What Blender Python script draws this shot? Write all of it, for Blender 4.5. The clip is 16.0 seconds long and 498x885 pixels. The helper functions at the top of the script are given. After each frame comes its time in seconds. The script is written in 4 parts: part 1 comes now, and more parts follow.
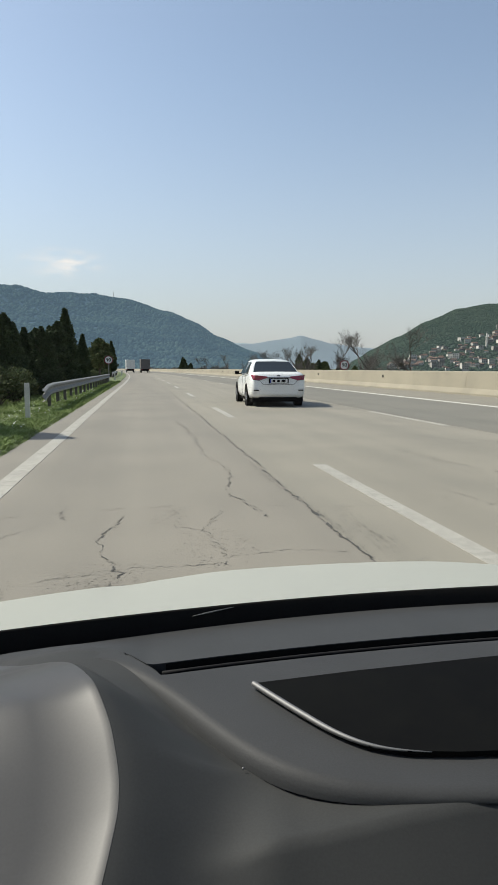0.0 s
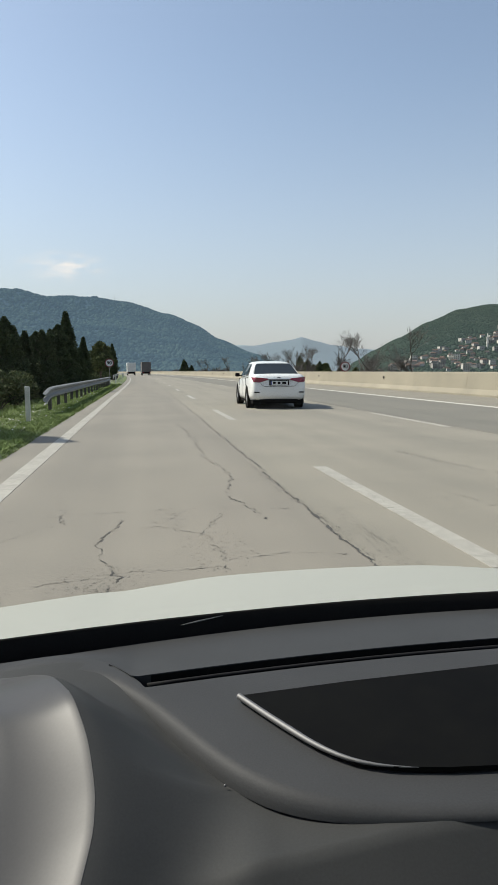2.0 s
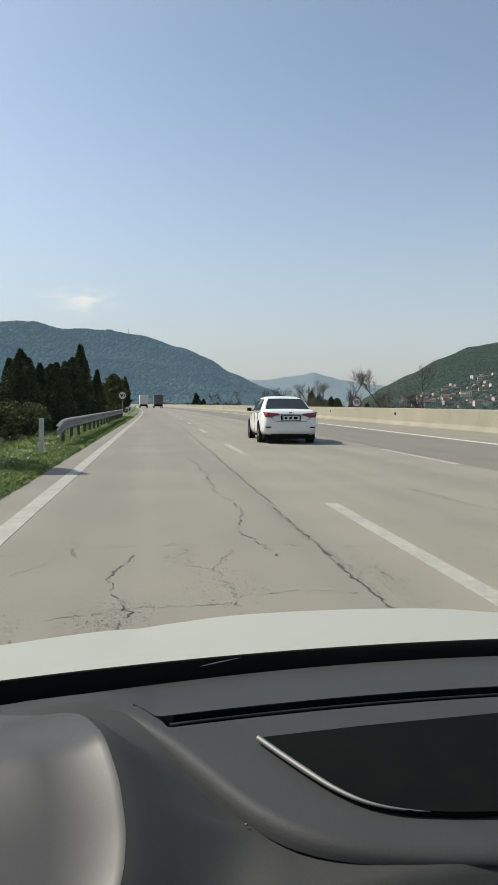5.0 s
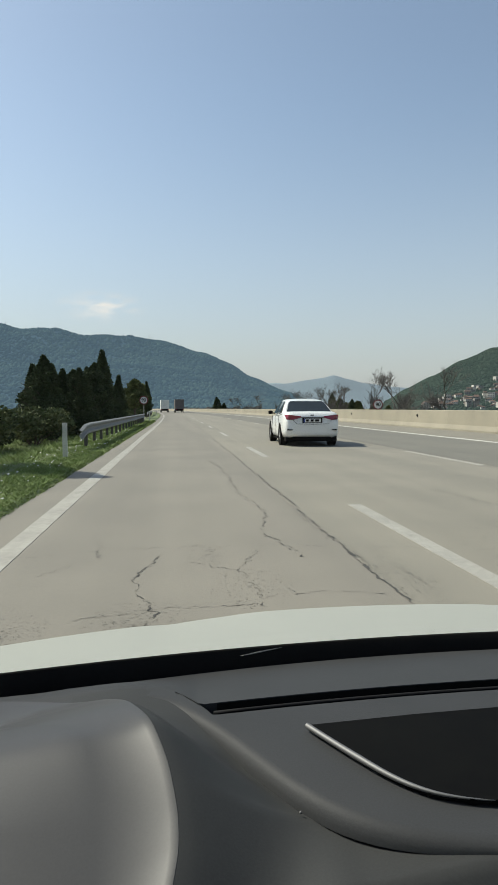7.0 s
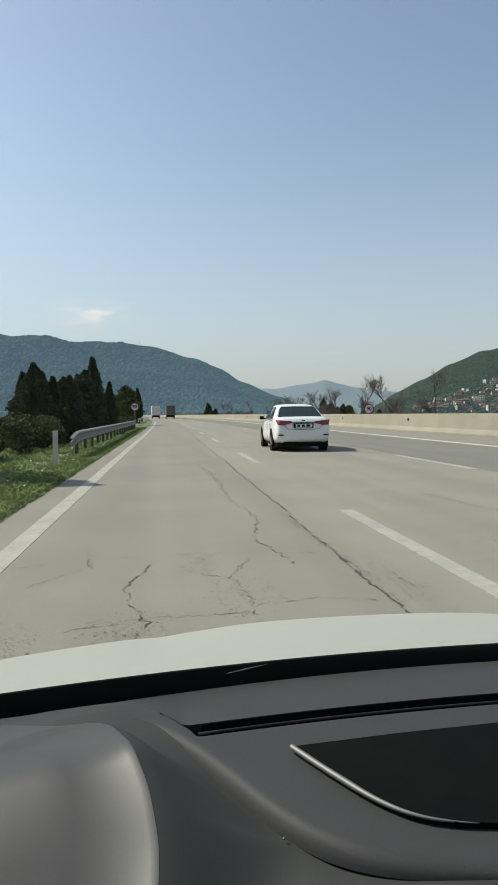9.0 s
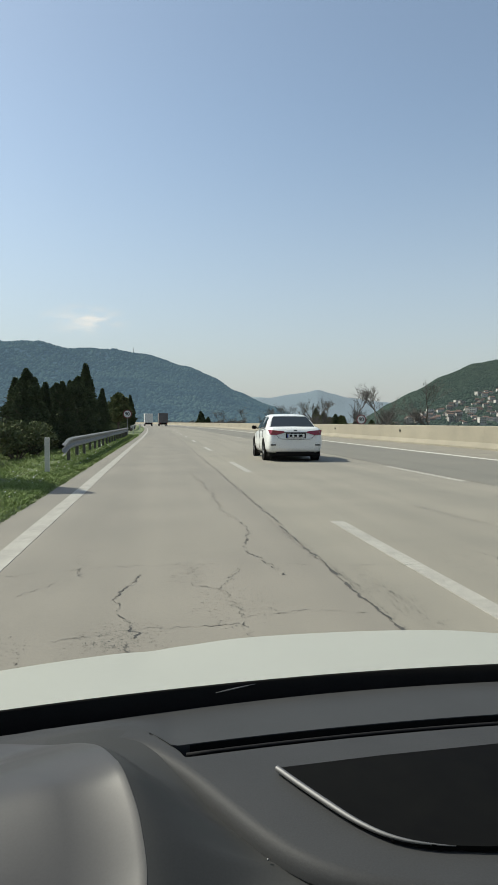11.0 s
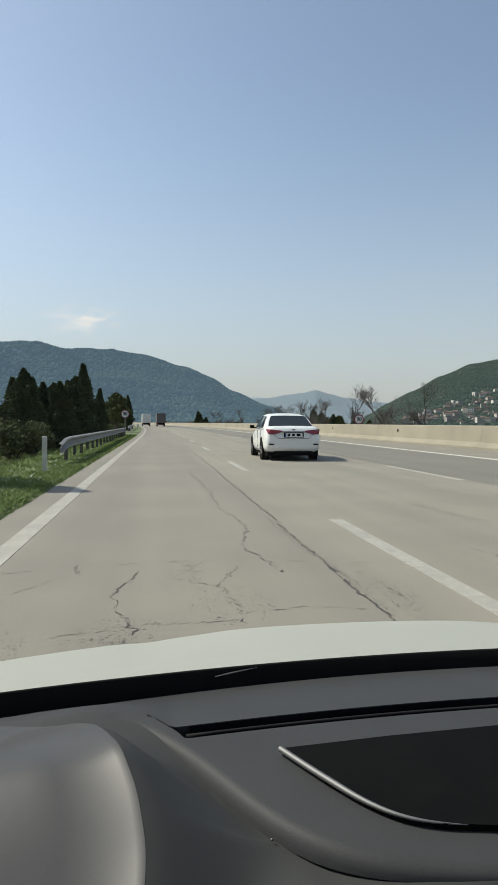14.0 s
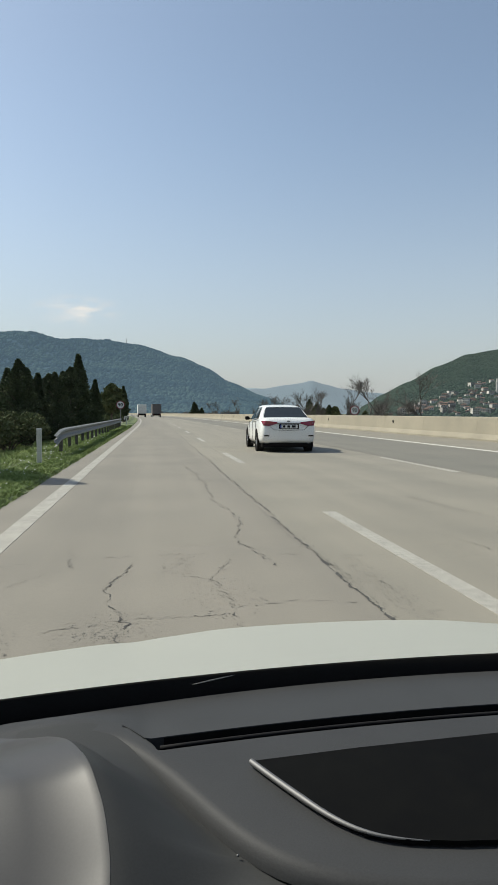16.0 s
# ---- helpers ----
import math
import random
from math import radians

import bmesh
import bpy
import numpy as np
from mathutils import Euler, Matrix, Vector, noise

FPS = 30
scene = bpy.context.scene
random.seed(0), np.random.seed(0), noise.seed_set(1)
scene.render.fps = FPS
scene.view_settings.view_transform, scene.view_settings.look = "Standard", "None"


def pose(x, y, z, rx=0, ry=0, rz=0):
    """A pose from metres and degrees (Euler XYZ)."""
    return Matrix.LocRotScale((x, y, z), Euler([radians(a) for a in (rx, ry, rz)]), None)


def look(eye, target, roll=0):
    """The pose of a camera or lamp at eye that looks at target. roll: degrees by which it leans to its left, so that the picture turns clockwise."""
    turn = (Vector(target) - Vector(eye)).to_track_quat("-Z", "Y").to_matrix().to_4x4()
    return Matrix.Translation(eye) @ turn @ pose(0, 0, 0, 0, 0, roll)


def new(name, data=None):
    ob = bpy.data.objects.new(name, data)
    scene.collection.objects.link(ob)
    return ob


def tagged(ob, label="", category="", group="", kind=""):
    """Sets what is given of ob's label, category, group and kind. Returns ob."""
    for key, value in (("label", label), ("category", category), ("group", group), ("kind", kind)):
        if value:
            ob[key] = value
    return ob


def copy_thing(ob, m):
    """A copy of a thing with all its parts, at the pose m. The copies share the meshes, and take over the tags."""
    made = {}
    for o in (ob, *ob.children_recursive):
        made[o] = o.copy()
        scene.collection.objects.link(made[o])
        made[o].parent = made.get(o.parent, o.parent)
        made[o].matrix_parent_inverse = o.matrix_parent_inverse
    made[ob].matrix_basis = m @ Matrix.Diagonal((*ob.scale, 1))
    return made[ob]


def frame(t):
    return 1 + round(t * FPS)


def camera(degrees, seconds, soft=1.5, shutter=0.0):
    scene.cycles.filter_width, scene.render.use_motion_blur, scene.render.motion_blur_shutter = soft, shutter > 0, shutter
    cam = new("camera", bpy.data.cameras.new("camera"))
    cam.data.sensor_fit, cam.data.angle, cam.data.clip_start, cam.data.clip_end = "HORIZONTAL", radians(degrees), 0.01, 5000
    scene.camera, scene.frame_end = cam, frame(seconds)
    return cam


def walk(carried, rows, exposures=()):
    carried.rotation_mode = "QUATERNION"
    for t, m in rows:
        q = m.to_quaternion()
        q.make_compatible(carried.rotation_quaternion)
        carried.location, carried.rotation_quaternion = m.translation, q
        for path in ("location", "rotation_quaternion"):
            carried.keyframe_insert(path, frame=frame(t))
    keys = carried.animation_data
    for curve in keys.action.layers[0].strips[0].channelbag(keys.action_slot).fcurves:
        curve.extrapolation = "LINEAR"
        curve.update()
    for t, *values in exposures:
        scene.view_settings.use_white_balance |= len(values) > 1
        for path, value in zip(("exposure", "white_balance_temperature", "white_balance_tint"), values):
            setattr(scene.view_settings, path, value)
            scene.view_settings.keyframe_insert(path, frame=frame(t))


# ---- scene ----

# ================= camera: carried behind the dashboard, swaying a little =================
cam = camera(42.0, 16.0, soft=1.5)
ROWS = [  # seconds, x, y, z, turn to the right, tilt down, lean
    (0.0, -0.0113, 0.0062, 1.1769, 9.300, 6.497, 0.050),
    (0.5, -0.0180, 0.0160, 1.1695, 9.015, 6.984, -0.601),
    (1.0, -0.0142, 0.0107, 1.1916, 8.643, 6.515, 0.126),
    (1.5, -0.0000, 0.0000, 1.2000, 8.981, 6.111, 0.736),
    (2.0, 0.0075, 0.0164, 1.1803, 9.173, 6.320, -0.329),
    (2.5, -0.0041, 0.0036, 1.1921, 9.448, 6.139, -0.324),
    (3.0, -0.0034, 0.0030, 1.1920, 9.499, 6.054, 0.246),
    (3.5, -0.0147, 0.0156, 1.1730, 8.892, 6.477, -0.290),
    (4.0, -0.0041, 0.0051, 1.1714, 7.755, 6.319, -0.551),
    (4.2, -0.0071, -0.0101, 1.1907, 7.792, 5.533, 0.031),
    (6.3, -0.0152, -0.0272, 1.2088, 8.352, 2.656, 0.607),
    (6.5, -0.0186, -0.0147, 1.2083, 7.342, 3.038, -0.403),
    (7.0, -0.0325, -0.0019, 1.1778, 6.385, 3.013, -0.092),
    (7.5, -0.0437, -0.0115, 1.2012, 6.177, 3.119, -0.103),
    (8.0, -0.0430, -0.0034, 1.1819, 6.357, 2.982, -0.127),
    (8.2, -0.0331, 0.0017, 1.1844, 6.552, 2.735, -0.273),
    (10.3, -0.0181, -0.0068, 1.2045, 7.891, 2.295, -0.255),
    (10.5, -0.0234, -0.0137, 1.2131, 7.944, 1.941, 0.086),
    (11.0, -0.0230, -0.0199, 1.2124, 7.801, 1.783, 0.139),
    (11.5, -0.0215, -0.0123, 1.2021, 7.947, 1.907, 0.243),
    (12.0, -0.0291, -0.0071, 1.1949, 7.828, 2.009, 0.230),
    (12.5, -0.0324, -0.0170, 1.2150, 7.454, 1.991, -0.016),
    (13.0, -0.0335, -0.0073, 1.1938, 7.277, 2.054, 0.235),
    (13.5, -0.0380, -0.0033, 1.1923, 7.538, 1.871, 0.129),
    (14.0, -0.0241, 0.0012, 1.1820, 7.996, 1.756, 0.133),
    (14.5, -0.0210, -0.0030, 1.1923, 8.166, 1.985, -0.042),
    (15.0, -0.0059, -0.0073, 1.1980, 8.311, 2.325, -0.028),
    (15.5, -0.0073, -0.0115, 1.2132, 8.380, 2.496, 0.064),
    (16.0, -0.0010, -0.0045, 1.2069, 8.357, 2.581, 0.137),
]
walk(cam, [(t, pose(x, y, z, 90 - tilt, 0, -turn) @ pose(0, 0, 0, 0, 0, lean)) for t, x, y, z, turn, tilt, lean in ROWS],
     exposures=[(0.0, 0.27, 6560, 6), (4.2, 0.25, 6560, 7), (6.3, 0.18, 6560, 3), (8.2, 0.18, 6560, 3), (10.3, 0.20, 6560, 3), (16.0, 0.16, 6560, 5)])

# ================= sky and sun =================
SUN_EL, SUN_TO = 46.0, Vector((-0.90, 0.44, 0.0)).normalized()
world = bpy.data.worlds.new("world")
scene.world = world
world.use_nodes = True
wn = world.node_tree
sky = wn.nodes.new("ShaderNodeTexSky")
sky.sky_type, sky.sun_disc = "NISHITA", False
sky.sun_elevation = radians(SUN_EL)
sky.sun_rotation = math.atan2(SUN_TO.x, SUN_TO.y)
sky.air_density, sky.dust_density, sky.ozone_density, sky.altitude = 1.0, 1.3, 1.4, 100
# pale spring haze towards the horizon, the same all round
soft = wn.nodes.new("ShaderNodeHueSaturation")
soft.inputs["Saturation"].default_value = 0.84
wn.links.new(sky.outputs[0], soft.inputs["Color"])
coord, split, fall, bow, haze = (wn.nodes.new(k) for k in ("ShaderNodeTexCoord", "ShaderNodeSeparateXYZ", "ShaderNodeMapRange", "ShaderNodeMath", "ShaderNodeMix"))
wn.links.new(coord.outputs["Generated"], split.inputs[0])
wn.links.new(split.outputs["Z"], fall.inputs[0])
fall.inputs[1].default_value, fall.inputs[2].default_value, fall.inputs[3].default_value, fall.inputs[4].default_value = 0.0, 0.44, 0.96, 0.0
bow.operation = "POWER"
wn.links.new(fall.outputs[0], bow.inputs[0])
bow.inputs[1].default_value = 1.8
haze.data_type = "RGBA"
wn.links.new(bow.outputs[0], haze.inputs[0])
wn.links.new(soft.outputs[0], haze.inputs[6])
haze.inputs[7].default_value = (3.22, 3.24, 3.42, 1)
# one faint wisp of cloud over the left hill
away, stretch, size, puff, grain, wisp, cloud = (wn.nodes.new(k) for k in ("ShaderNodeVectorMath", "ShaderNodeVectorMath", "ShaderNodeVectorMath", "ShaderNodeMapRange", "ShaderNodeTexNoise", "ShaderNodeMath", "ShaderNodeMix"))
away.operation, stretch.operation, size.operation = "SUBTRACT", "MULTIPLY", "LENGTH"
away.inputs[1].default_value, stretch.inputs[1].default_value = (-0.108, 0.983, 0.150), (14.0, 4.0, 40.0)
wn.links.new(coord.outputs["Generated"], away.inputs[0]), wn.links.new(away.outputs[0], stretch.inputs[0]), wn.links.new(stretch.outputs[0], size.inputs[0])
wn.links.new(size.outputs["Value"], puff.inputs[0])
puff.inputs[1].default_value, puff.inputs[2].default_value, puff.inputs[3].default_value, puff.inputs[4].default_value = 0.1, 1.0, 1.0, 0.0
grain.inputs["Scale"].default_value, grain.inputs["Detail"].default_value = 1.0, 5.0
ragged, thin = wn.nodes.new("ShaderNodeVectorMath"), wn.nodes.new("ShaderNodeMapRange")
ragged.operation, ragged.inputs[1].default_value = "MULTIPLY", (34.0, 10.0, 95.0)
thin.inputs[1].default_value, thin.inputs[2].default_value, thin.inputs[3].default_value, thin.inputs[4].default_value = 0.40, 0.68, 0.0, 0.85
wn.links.new(coord.outputs["Generated"], ragged.inputs[0]), wn.links.new(ragged.outputs[0], grain.inputs["Vector"]), wn.links.new(grain.outputs[0], thin.inputs[0])
wisp.operation = "MULTIPLY"
wn.links.new(puff.outputs[0], wisp.inputs[0]), wn.links.new(thin.outputs[0], wisp.inputs[1])
cloud.data_type = "RGBA"
wn.links.new(wisp.outputs[0], cloud.inputs[0]), wn.links.new(haze.outputs[2], cloud.inputs[6])
cloud.inputs[7].default_value = (6.0, 5.6, 5.45, 1)
wn.links.new(cloud.outputs[2], wn.nodes["Background"].inputs[0])
wn.nodes["Background"].inputs[1].default_value = 0.138
sun = new("sun", bpy.data.lights.new("sun", "SUN"))
sun.data.energy, sun.data.angle, sun.data.color = 5.0, radians(0.6), (1.0, 0.94, 0.84)
to = (SUN_TO * math.cos(radians(SUN_EL)) + Vector((0, 0, math.sin(radians(SUN_EL)))))
sun.matrix_world = look(to * 60, (0, 0, 0))


# ================= materials =================
def mat(name, base, second=None, rough=0.6, metal=0.0, scale=4.0, fine=60.0, bump=0.0, amount=1.0, spec=0.5, coat=0.0,
        island=0.0, piece=0.0, glow=None, streak=0.0):
    """Two colours mixed by noise at two scales, with fine relief."""
    m = bpy.data.materials.new(name)
    m.use_nodes = True
    n, l = m.node_tree.nodes, m.node_tree.links
    b = n["Principled BSDF"]
    b.inputs["Roughness"].default_value, b.inputs["Metallic"].default_value = rough, metal
    b.inputs["Specular IOR Level"].default_value, b.inputs["Coat Weight"].default_value = spec, coat
    second = second or tuple(c * 0.82 for c in base)
    geo = n.new("ShaderNodeNewGeometry")
    big, small = n.new("ShaderNodeTexNoise"), n.new("ShaderNodeTexNoise")
    for tex, sc in ((big, scale), (small, fine)):
        l.new(geo.outputs["Position"], tex.inputs["Vector"])
        tex.inputs["Scale"].default_value, tex.inputs["Detail"].default_value = sc, 4.0
    add = n.new("ShaderNodeMath")
    add.operation = "ADD"
    l.new(big.outputs[0], add.inputs[0]), l.new(small.outputs[0], add.inputs[1])
    total = add.outputs[0]
    if streak:  # wear drawn out along the road, and broad patches
        squeeze, lane, more = n.new("ShaderNodeMapping"), n.new("ShaderNodeTexNoise"), n.new("ShaderNodeMath")
        squeeze.inputs["Scale"].default_value = (1.1, 0.035, 1.0)
        l.new(geo.outputs["Position"], squeeze.inputs["Vector"]), l.new(squeeze.outputs[0], lane.inputs["Vector"])
        lane.inputs["Scale"].default_value, lane.inputs["Detail"].default_value = 1.0, 3.0
        more.operation = "MULTIPLY_ADD"
        more.inputs[1].default_value = streak
        l.new(lane.outputs[0], more.inputs[0]), l.new(total, more.inputs[2])
        shift = n.new("ShaderNodeMath")
        shift.inputs[1].default_value = -0.5 * streak
        l.new(more.outputs[0], shift.inputs[0])
        total = shift.outputs[0]
    ramp = n.new("ShaderNodeMapRange")
    l.new(total, ramp.inputs[0])
    ramp.inputs[1].default_value, ramp.inputs[2].default_value = 0.75, 1.25
    ramp.inputs[3].default_value, ramp.inputs[4].default_value = 0.5 - amount / 2, 0.5 + amount / 2
    mix = n.new("ShaderNodeMix")
    mix.data_type = "RGBA"
    mix.inputs[6].default_value, mix.inputs[7].default_value = (*base, 1), (*second, 1)
    l.new(ramp.outputs[0], mix.inputs[0])
    colour = mix.outputs[2]
    for weight, source in ((island, geo.outputs["Random Per Island"]), (piece, None)):
        if weight:
            if source is None:
                source = n.new("ShaderNodeObjectInfo").outputs["Random"]
            hsv, span = n.new("ShaderNodeHueSaturation"), n.new("ShaderNodeMapRange")
            l.new(source, span.inputs[0])
            span.inputs[3].default_value, span.inputs[4].default_value = 1 - weight, 1 + weight
            l.new(span.outputs[0], hsv.inputs["Value"]), l.new(colour, hsv.inputs["Color"])
            colour = hsv.outputs[0]
    l.new(colour, b.inputs["Base Color"])
    if bump:
        bp = n.new("ShaderNodeBump")
        bp.inputs["Strength"].default_value, bp.inputs["Distance"].default_value = min(1.0, bump), 0.01
        l.new(small.outputs[0], bp.inputs["Height"]), l.new(bp.outputs[0], b.inputs["Normal"])
    # emission, used to imitate haze on the distant slopes
    if glow:
        b.inputs["Emission Color"].default_value, b.inputs["Emission Strength"].default_value = (*glow[:3], 1), glow[3]
    return m


M_DASH = mat("dash_plastic", (0.0414, 0.0424, 0.0438), (0.0350, 0.0359, 0.0370), 0.6, scale=9, fine=500, bump=0.06, spec=0.16)
M_BLADE = mat("vent_blade_plastic", (0.017, 0.017, 0.018), rough=0.7, scale=20, fine=300, spec=0.08)
M_DASH_DARK = mat("dash_lower_plastic", (0.044, 0.040, 0.036), (0.037, 0.034, 0.031), 0.65, scale=9, fine=500, bump=0.06, spec=0.05)
M_COWL = mat("binnacle_plastic", (0.0575, 0.0570, 0.0580), (0.0505, 0.0502, 0.0512), 0.43, scale=9, fine=500, bump=0.0, spec=0.24)
M_PANEL = mat("dash_panel_plastic", (0.0405, 0.0415, 0.0412), (0.0350, 0.0359, 0.0357), 0.6, scale=9, fine=500, bump=0.04, spec=0.13)
M_SIDE = mat("dash_side_plastic", (0.041, 0.0408, 0.040), (0.0355, 0.0354, 0.0348), 0.62, scale=9, fine=500, bump=0.05, spec=0.05)
M_BLACK = mat("black_rubber", (0.012, 0.0115, 0.011), rough=0.8, scale=20, fine=300, spec=0.04)
M_VENT = mat("vent_black", (0.010, 0.010, 0.010), rough=0.8, scale=20, fine=300, spec=0.05)
M_SCREEN = mat("dark_screen", (0.0040, 0.0040, 0.0040), (0.0055, 0.0055, 0.005), 0.6, scale=6, fine=50, spec=0.03)
M_CHROME = mat("satin_metal", (0.205, 0.204, 0.204), rough=0.66, metal=1.0, scale=30, fine=200, amount=0.3)
M_PAINT = mat("white_car_paint", (0.735, 0.74, 0.72), (0.70, 0.705, 0.685), 0.38, scale=2, fine=30, amount=0.6, coat=0.6)
# white paint again, its colour lowered to hold down the sunlit bonnet's brightness
M_BONNET = mat("darkened_bonnet_paint", (0.3196, 0.3234, 0.2895), (0.297, 0.3008, 0.2707), 0.5, scale=2, fine=30, amount=0.6, spec=0.25)
M_GLASS = mat("tinted_glass", (0.018, 0.022, 0.022), rough=0.06, scale=2, fine=20, spec=0.6)
M_RED = mat("red_lamp", (0.235, 0.006, 0.024), (0.165, 0.005, 0.017), 0.2, scale=12, fine=90, coat=0.8)
M_SIGN_RED = mat("sign_red", (0.20, 0.02, 0.025), (0.16, 0.016, 0.02), 0.5, scale=6, fine=60, amount=0.6)
M_TYRE = mat("tyre_rubber", (0.02, 0.02, 0.02), rough=0.85, scale=14, fine=120, bump=0.3)
M_RIM = mat("alloy_rim", (0.45, 0.45, 0.46), rough=0.35, metal=0.9, scale=20, fine=200, amount=0.4)
M_PLATE = mat("white_plate", (0.72, 0.72, 0.70), rough=0.4, scale=10, fine=90, amount=0.4)
M_ASPHALT = mat("worn_asphalt", (0.2286, 0.2092, 0.1684), (0.1778, 0.1645, 0.1346), 0.85, scale=0.5, fine=55, bump=0.16, streak=1.3)
M_ASPHALT2 = mat("darker_lane_asphalt", (0.1615, 0.1511, 0.1246), (0.13, 0.1234, 0.1029), 0.85, scale=0.45, fine=55, bump=0.16, streak=1.3)
M_ASPHALT3 = mat("fast_lane_asphalt", (0.2057, 0.1878, 0.1545), (0.1624, 0.1488, 0.1241), 0.85, scale=0.5, fine=55, bump=0.16, streak=1.3)
M_SHOULDER = mat("dusty_shoulder", (0.2181, 0.1993, 0.1579), (0.1767, 0.1617, 0.1316), 0.9, scale=0.8, fine=30, bump=0.4)
M_LINE = mat("road_paint", (0.345, 0.330, 0.288), (0.245, 0.233, 0.203), 0.75, scale=2.2, fine=14, bump=0.2)
M_LINE_FRESH = mat("bright_road_paint", (0.529, 0.506, 0.46), (0.437, 0.4197, 0.3795), 0.75, scale=1.6, fine=25, bump=0.2)
M_CRACK = mat("crack_filler", (0.035, 0.033, 0.03), (0.07, 0.065, 0.058), 0.8, scale=6, fine=70)
M_CONCRETE = mat("barrier_concrete", (0.2632, 0.2369, 0.179), (0.2106, 0.1895, 0.1451), 0.9, scale=0.7, fine=9, bump=0.12, piece=0.05)
M_GROUND = mat("dry_meadow", (0.088, 0.104, 0.04), (0.16, 0.148, 0.088), 0.95, scale=0.06, fine=1.8)
M_GRASS = mat("verge_grass", (0.120, 0.182, 0.034), (0.185, 0.235, 0.064), 0.8, scale=1.2, fine=9, island=0.25)
M_SOIL = mat("verge_soil", (0.078, 0.108, 0.032), (0.112, 0.136, 0.050), 0.95, scale=1.3, fine=14, bump=0.6)
M_PINE = mat("conifer_needles", (0.042, 0.062, 0.032), (0.085, 0.102, 0.050), 0.85, scale=1.5, fine=12, island=0.35, spec=0.15)
M_BUSH = mat("bush_leaves", (0.076, 0.102, 0.044), (0.135, 0.142, 0.066), 0.85, scale=1.5, fine=12, island=0.35, spec=0.15)
M_BARK = mat("bark", (0.10, 0.075, 0.055), (0.06, 0.047, 0.037), 0.9, scale=5, fine=40, bump=0.6)
M_TWIG = mat("bare_twigs", (0.115, 0.103, 0.093), (0.082, 0.073, 0.068), 0.9, scale=4, fine=40)
# distance haze is painted in: bluish base colours plus a weak bluish emission
M_HILL_L = mat("wooded_slope_haze", (0.02808, 0.04446, 0.05544), (0.02268, 0.03648, 0.04725), 1.0, scale=0.012, fine=0.09, spec=0.0, glow=(0.265, 0.395, 0.53, 0.255))
M_HILL_R = mat("wooded_slope_near_haze", (0.03844, 0.0496, 0.04216), (0.031, 0.04216, 0.03596), 1.0, scale=0.012, fine=0.09, spec=0.0, glow=(0.30, 0.40, 0.41, 0.11))
M_WOOD_L = mat("slope_trees_haze", (0.015, 0.028, 0.033), (0.039, 0.059, 0.050), 1.0, scale=0.010, fine=0.05, island=0.20, amount=1.6, spec=0.0, glow=(0.265, 0.395, 0.53, 0.245))
M_WOOD_R = mat("slope_trees_near_haze", (0.020, 0.032, 0.024), (0.036, 0.048, 0.034), 1.0, scale=0.012, fine=0.06, island=0.32, spec=0.0, glow=(0.30, 0.40, 0.41, 0.11))
M_FAR = mat("far_mountain_haze", (0.06, 0.084, 0.099), (0.051, 0.072, 0.09), 1.0, scale=0.002, fine=0.02, glow=(0.34, 0.41, 0.47, 0.31))
M_FAR2 = mat("farther_mountain_haze", (0.105, 0.133, 0.147), (0.098, 0.126, 0.14), 1.0, scale=0.002, fine=0.02, glow=(0.46, 0.53, 0.57, 0.40))
M_STEEL = mat("galvanised_steel", (0.22, 0.22, 0.21), (0.16, 0.16, 0.155), 0.65, metal=0.1, scale=4, fine=60)
M_RAIL_POST = mat("dark_rail_post", (0.075, 0.068, 0.06), (0.05, 0.045, 0.04), 0.8, scale=5, fine=60)
M_WALL = mat("house_render", (0.44, 0.42, 0.385), (0.34, 0.325, 0.30), 0.9, scale=0.2, fine=2, piece=0.45)
M_ROOF = mat("roof_tiles", (0.115, 0.075, 0.060), (0.085, 0.058, 0.048), 0.9, scale=0.3, fine=3, piece=0.3)
M_PANE = mat("dark_window", (0.05, 0.055, 0.06), rough=0.2, scale=1, fine=4)
M_TRUCK = mat("truck_box", (0.62, 0.62, 0.60), (0.5, 0.5, 0.49), 0.6, scale=1, fine=8)
M_TRUCK2 = mat("truck_dark_box", (0.10, 0.09, 0.09), (0.07, 0.065, 0.065), 0.6, scale=1, fine=8)
M_POST = mat("post_plastic", (0.55, 0.54, 0.50), (0.42, 0.41, 0.38), 0.6, scale=4, fine=40)


# ================= building helpers =================
def mesh_of(name, verts, faces, material, smooth=False):
    me = bpy.data.meshes.new(name)
    me.from_pydata([tuple(v) for v in verts], [], faces)
    me.materials.append(material)
    if smooth:
        me.shade_smooth()
    me.update()
    return me


def part(name, data, material, parent=None, label="", smooth=False, m=None):
    """One mesh object, from a bmesh, a ready mesh or a pair of verts and faces."""
    if isinstance(data, tuple):
        data = mesh_of(name, data[0], data[1], material, smooth)
    elif isinstance(data, bmesh.types.BMesh):
        me = bpy.data.meshes.new(name)
        data.to_mesh(me), data.free()
        me.materials.append(material)
        if smooth:
            me.shade_smooth()
        data = me
    ob = new(name, data)
    if parent:
        ob.parent = parent
    if m:
        ob.matrix_basis = m
    if label:
        ob["label"] = label
    return ob


def thing(name, m, label, category, group="", kind=""):
    return tagged(place(new(name), m), label, category, group, kind)


def place(ob, m):
    ob.matrix_basis = m
    return ob


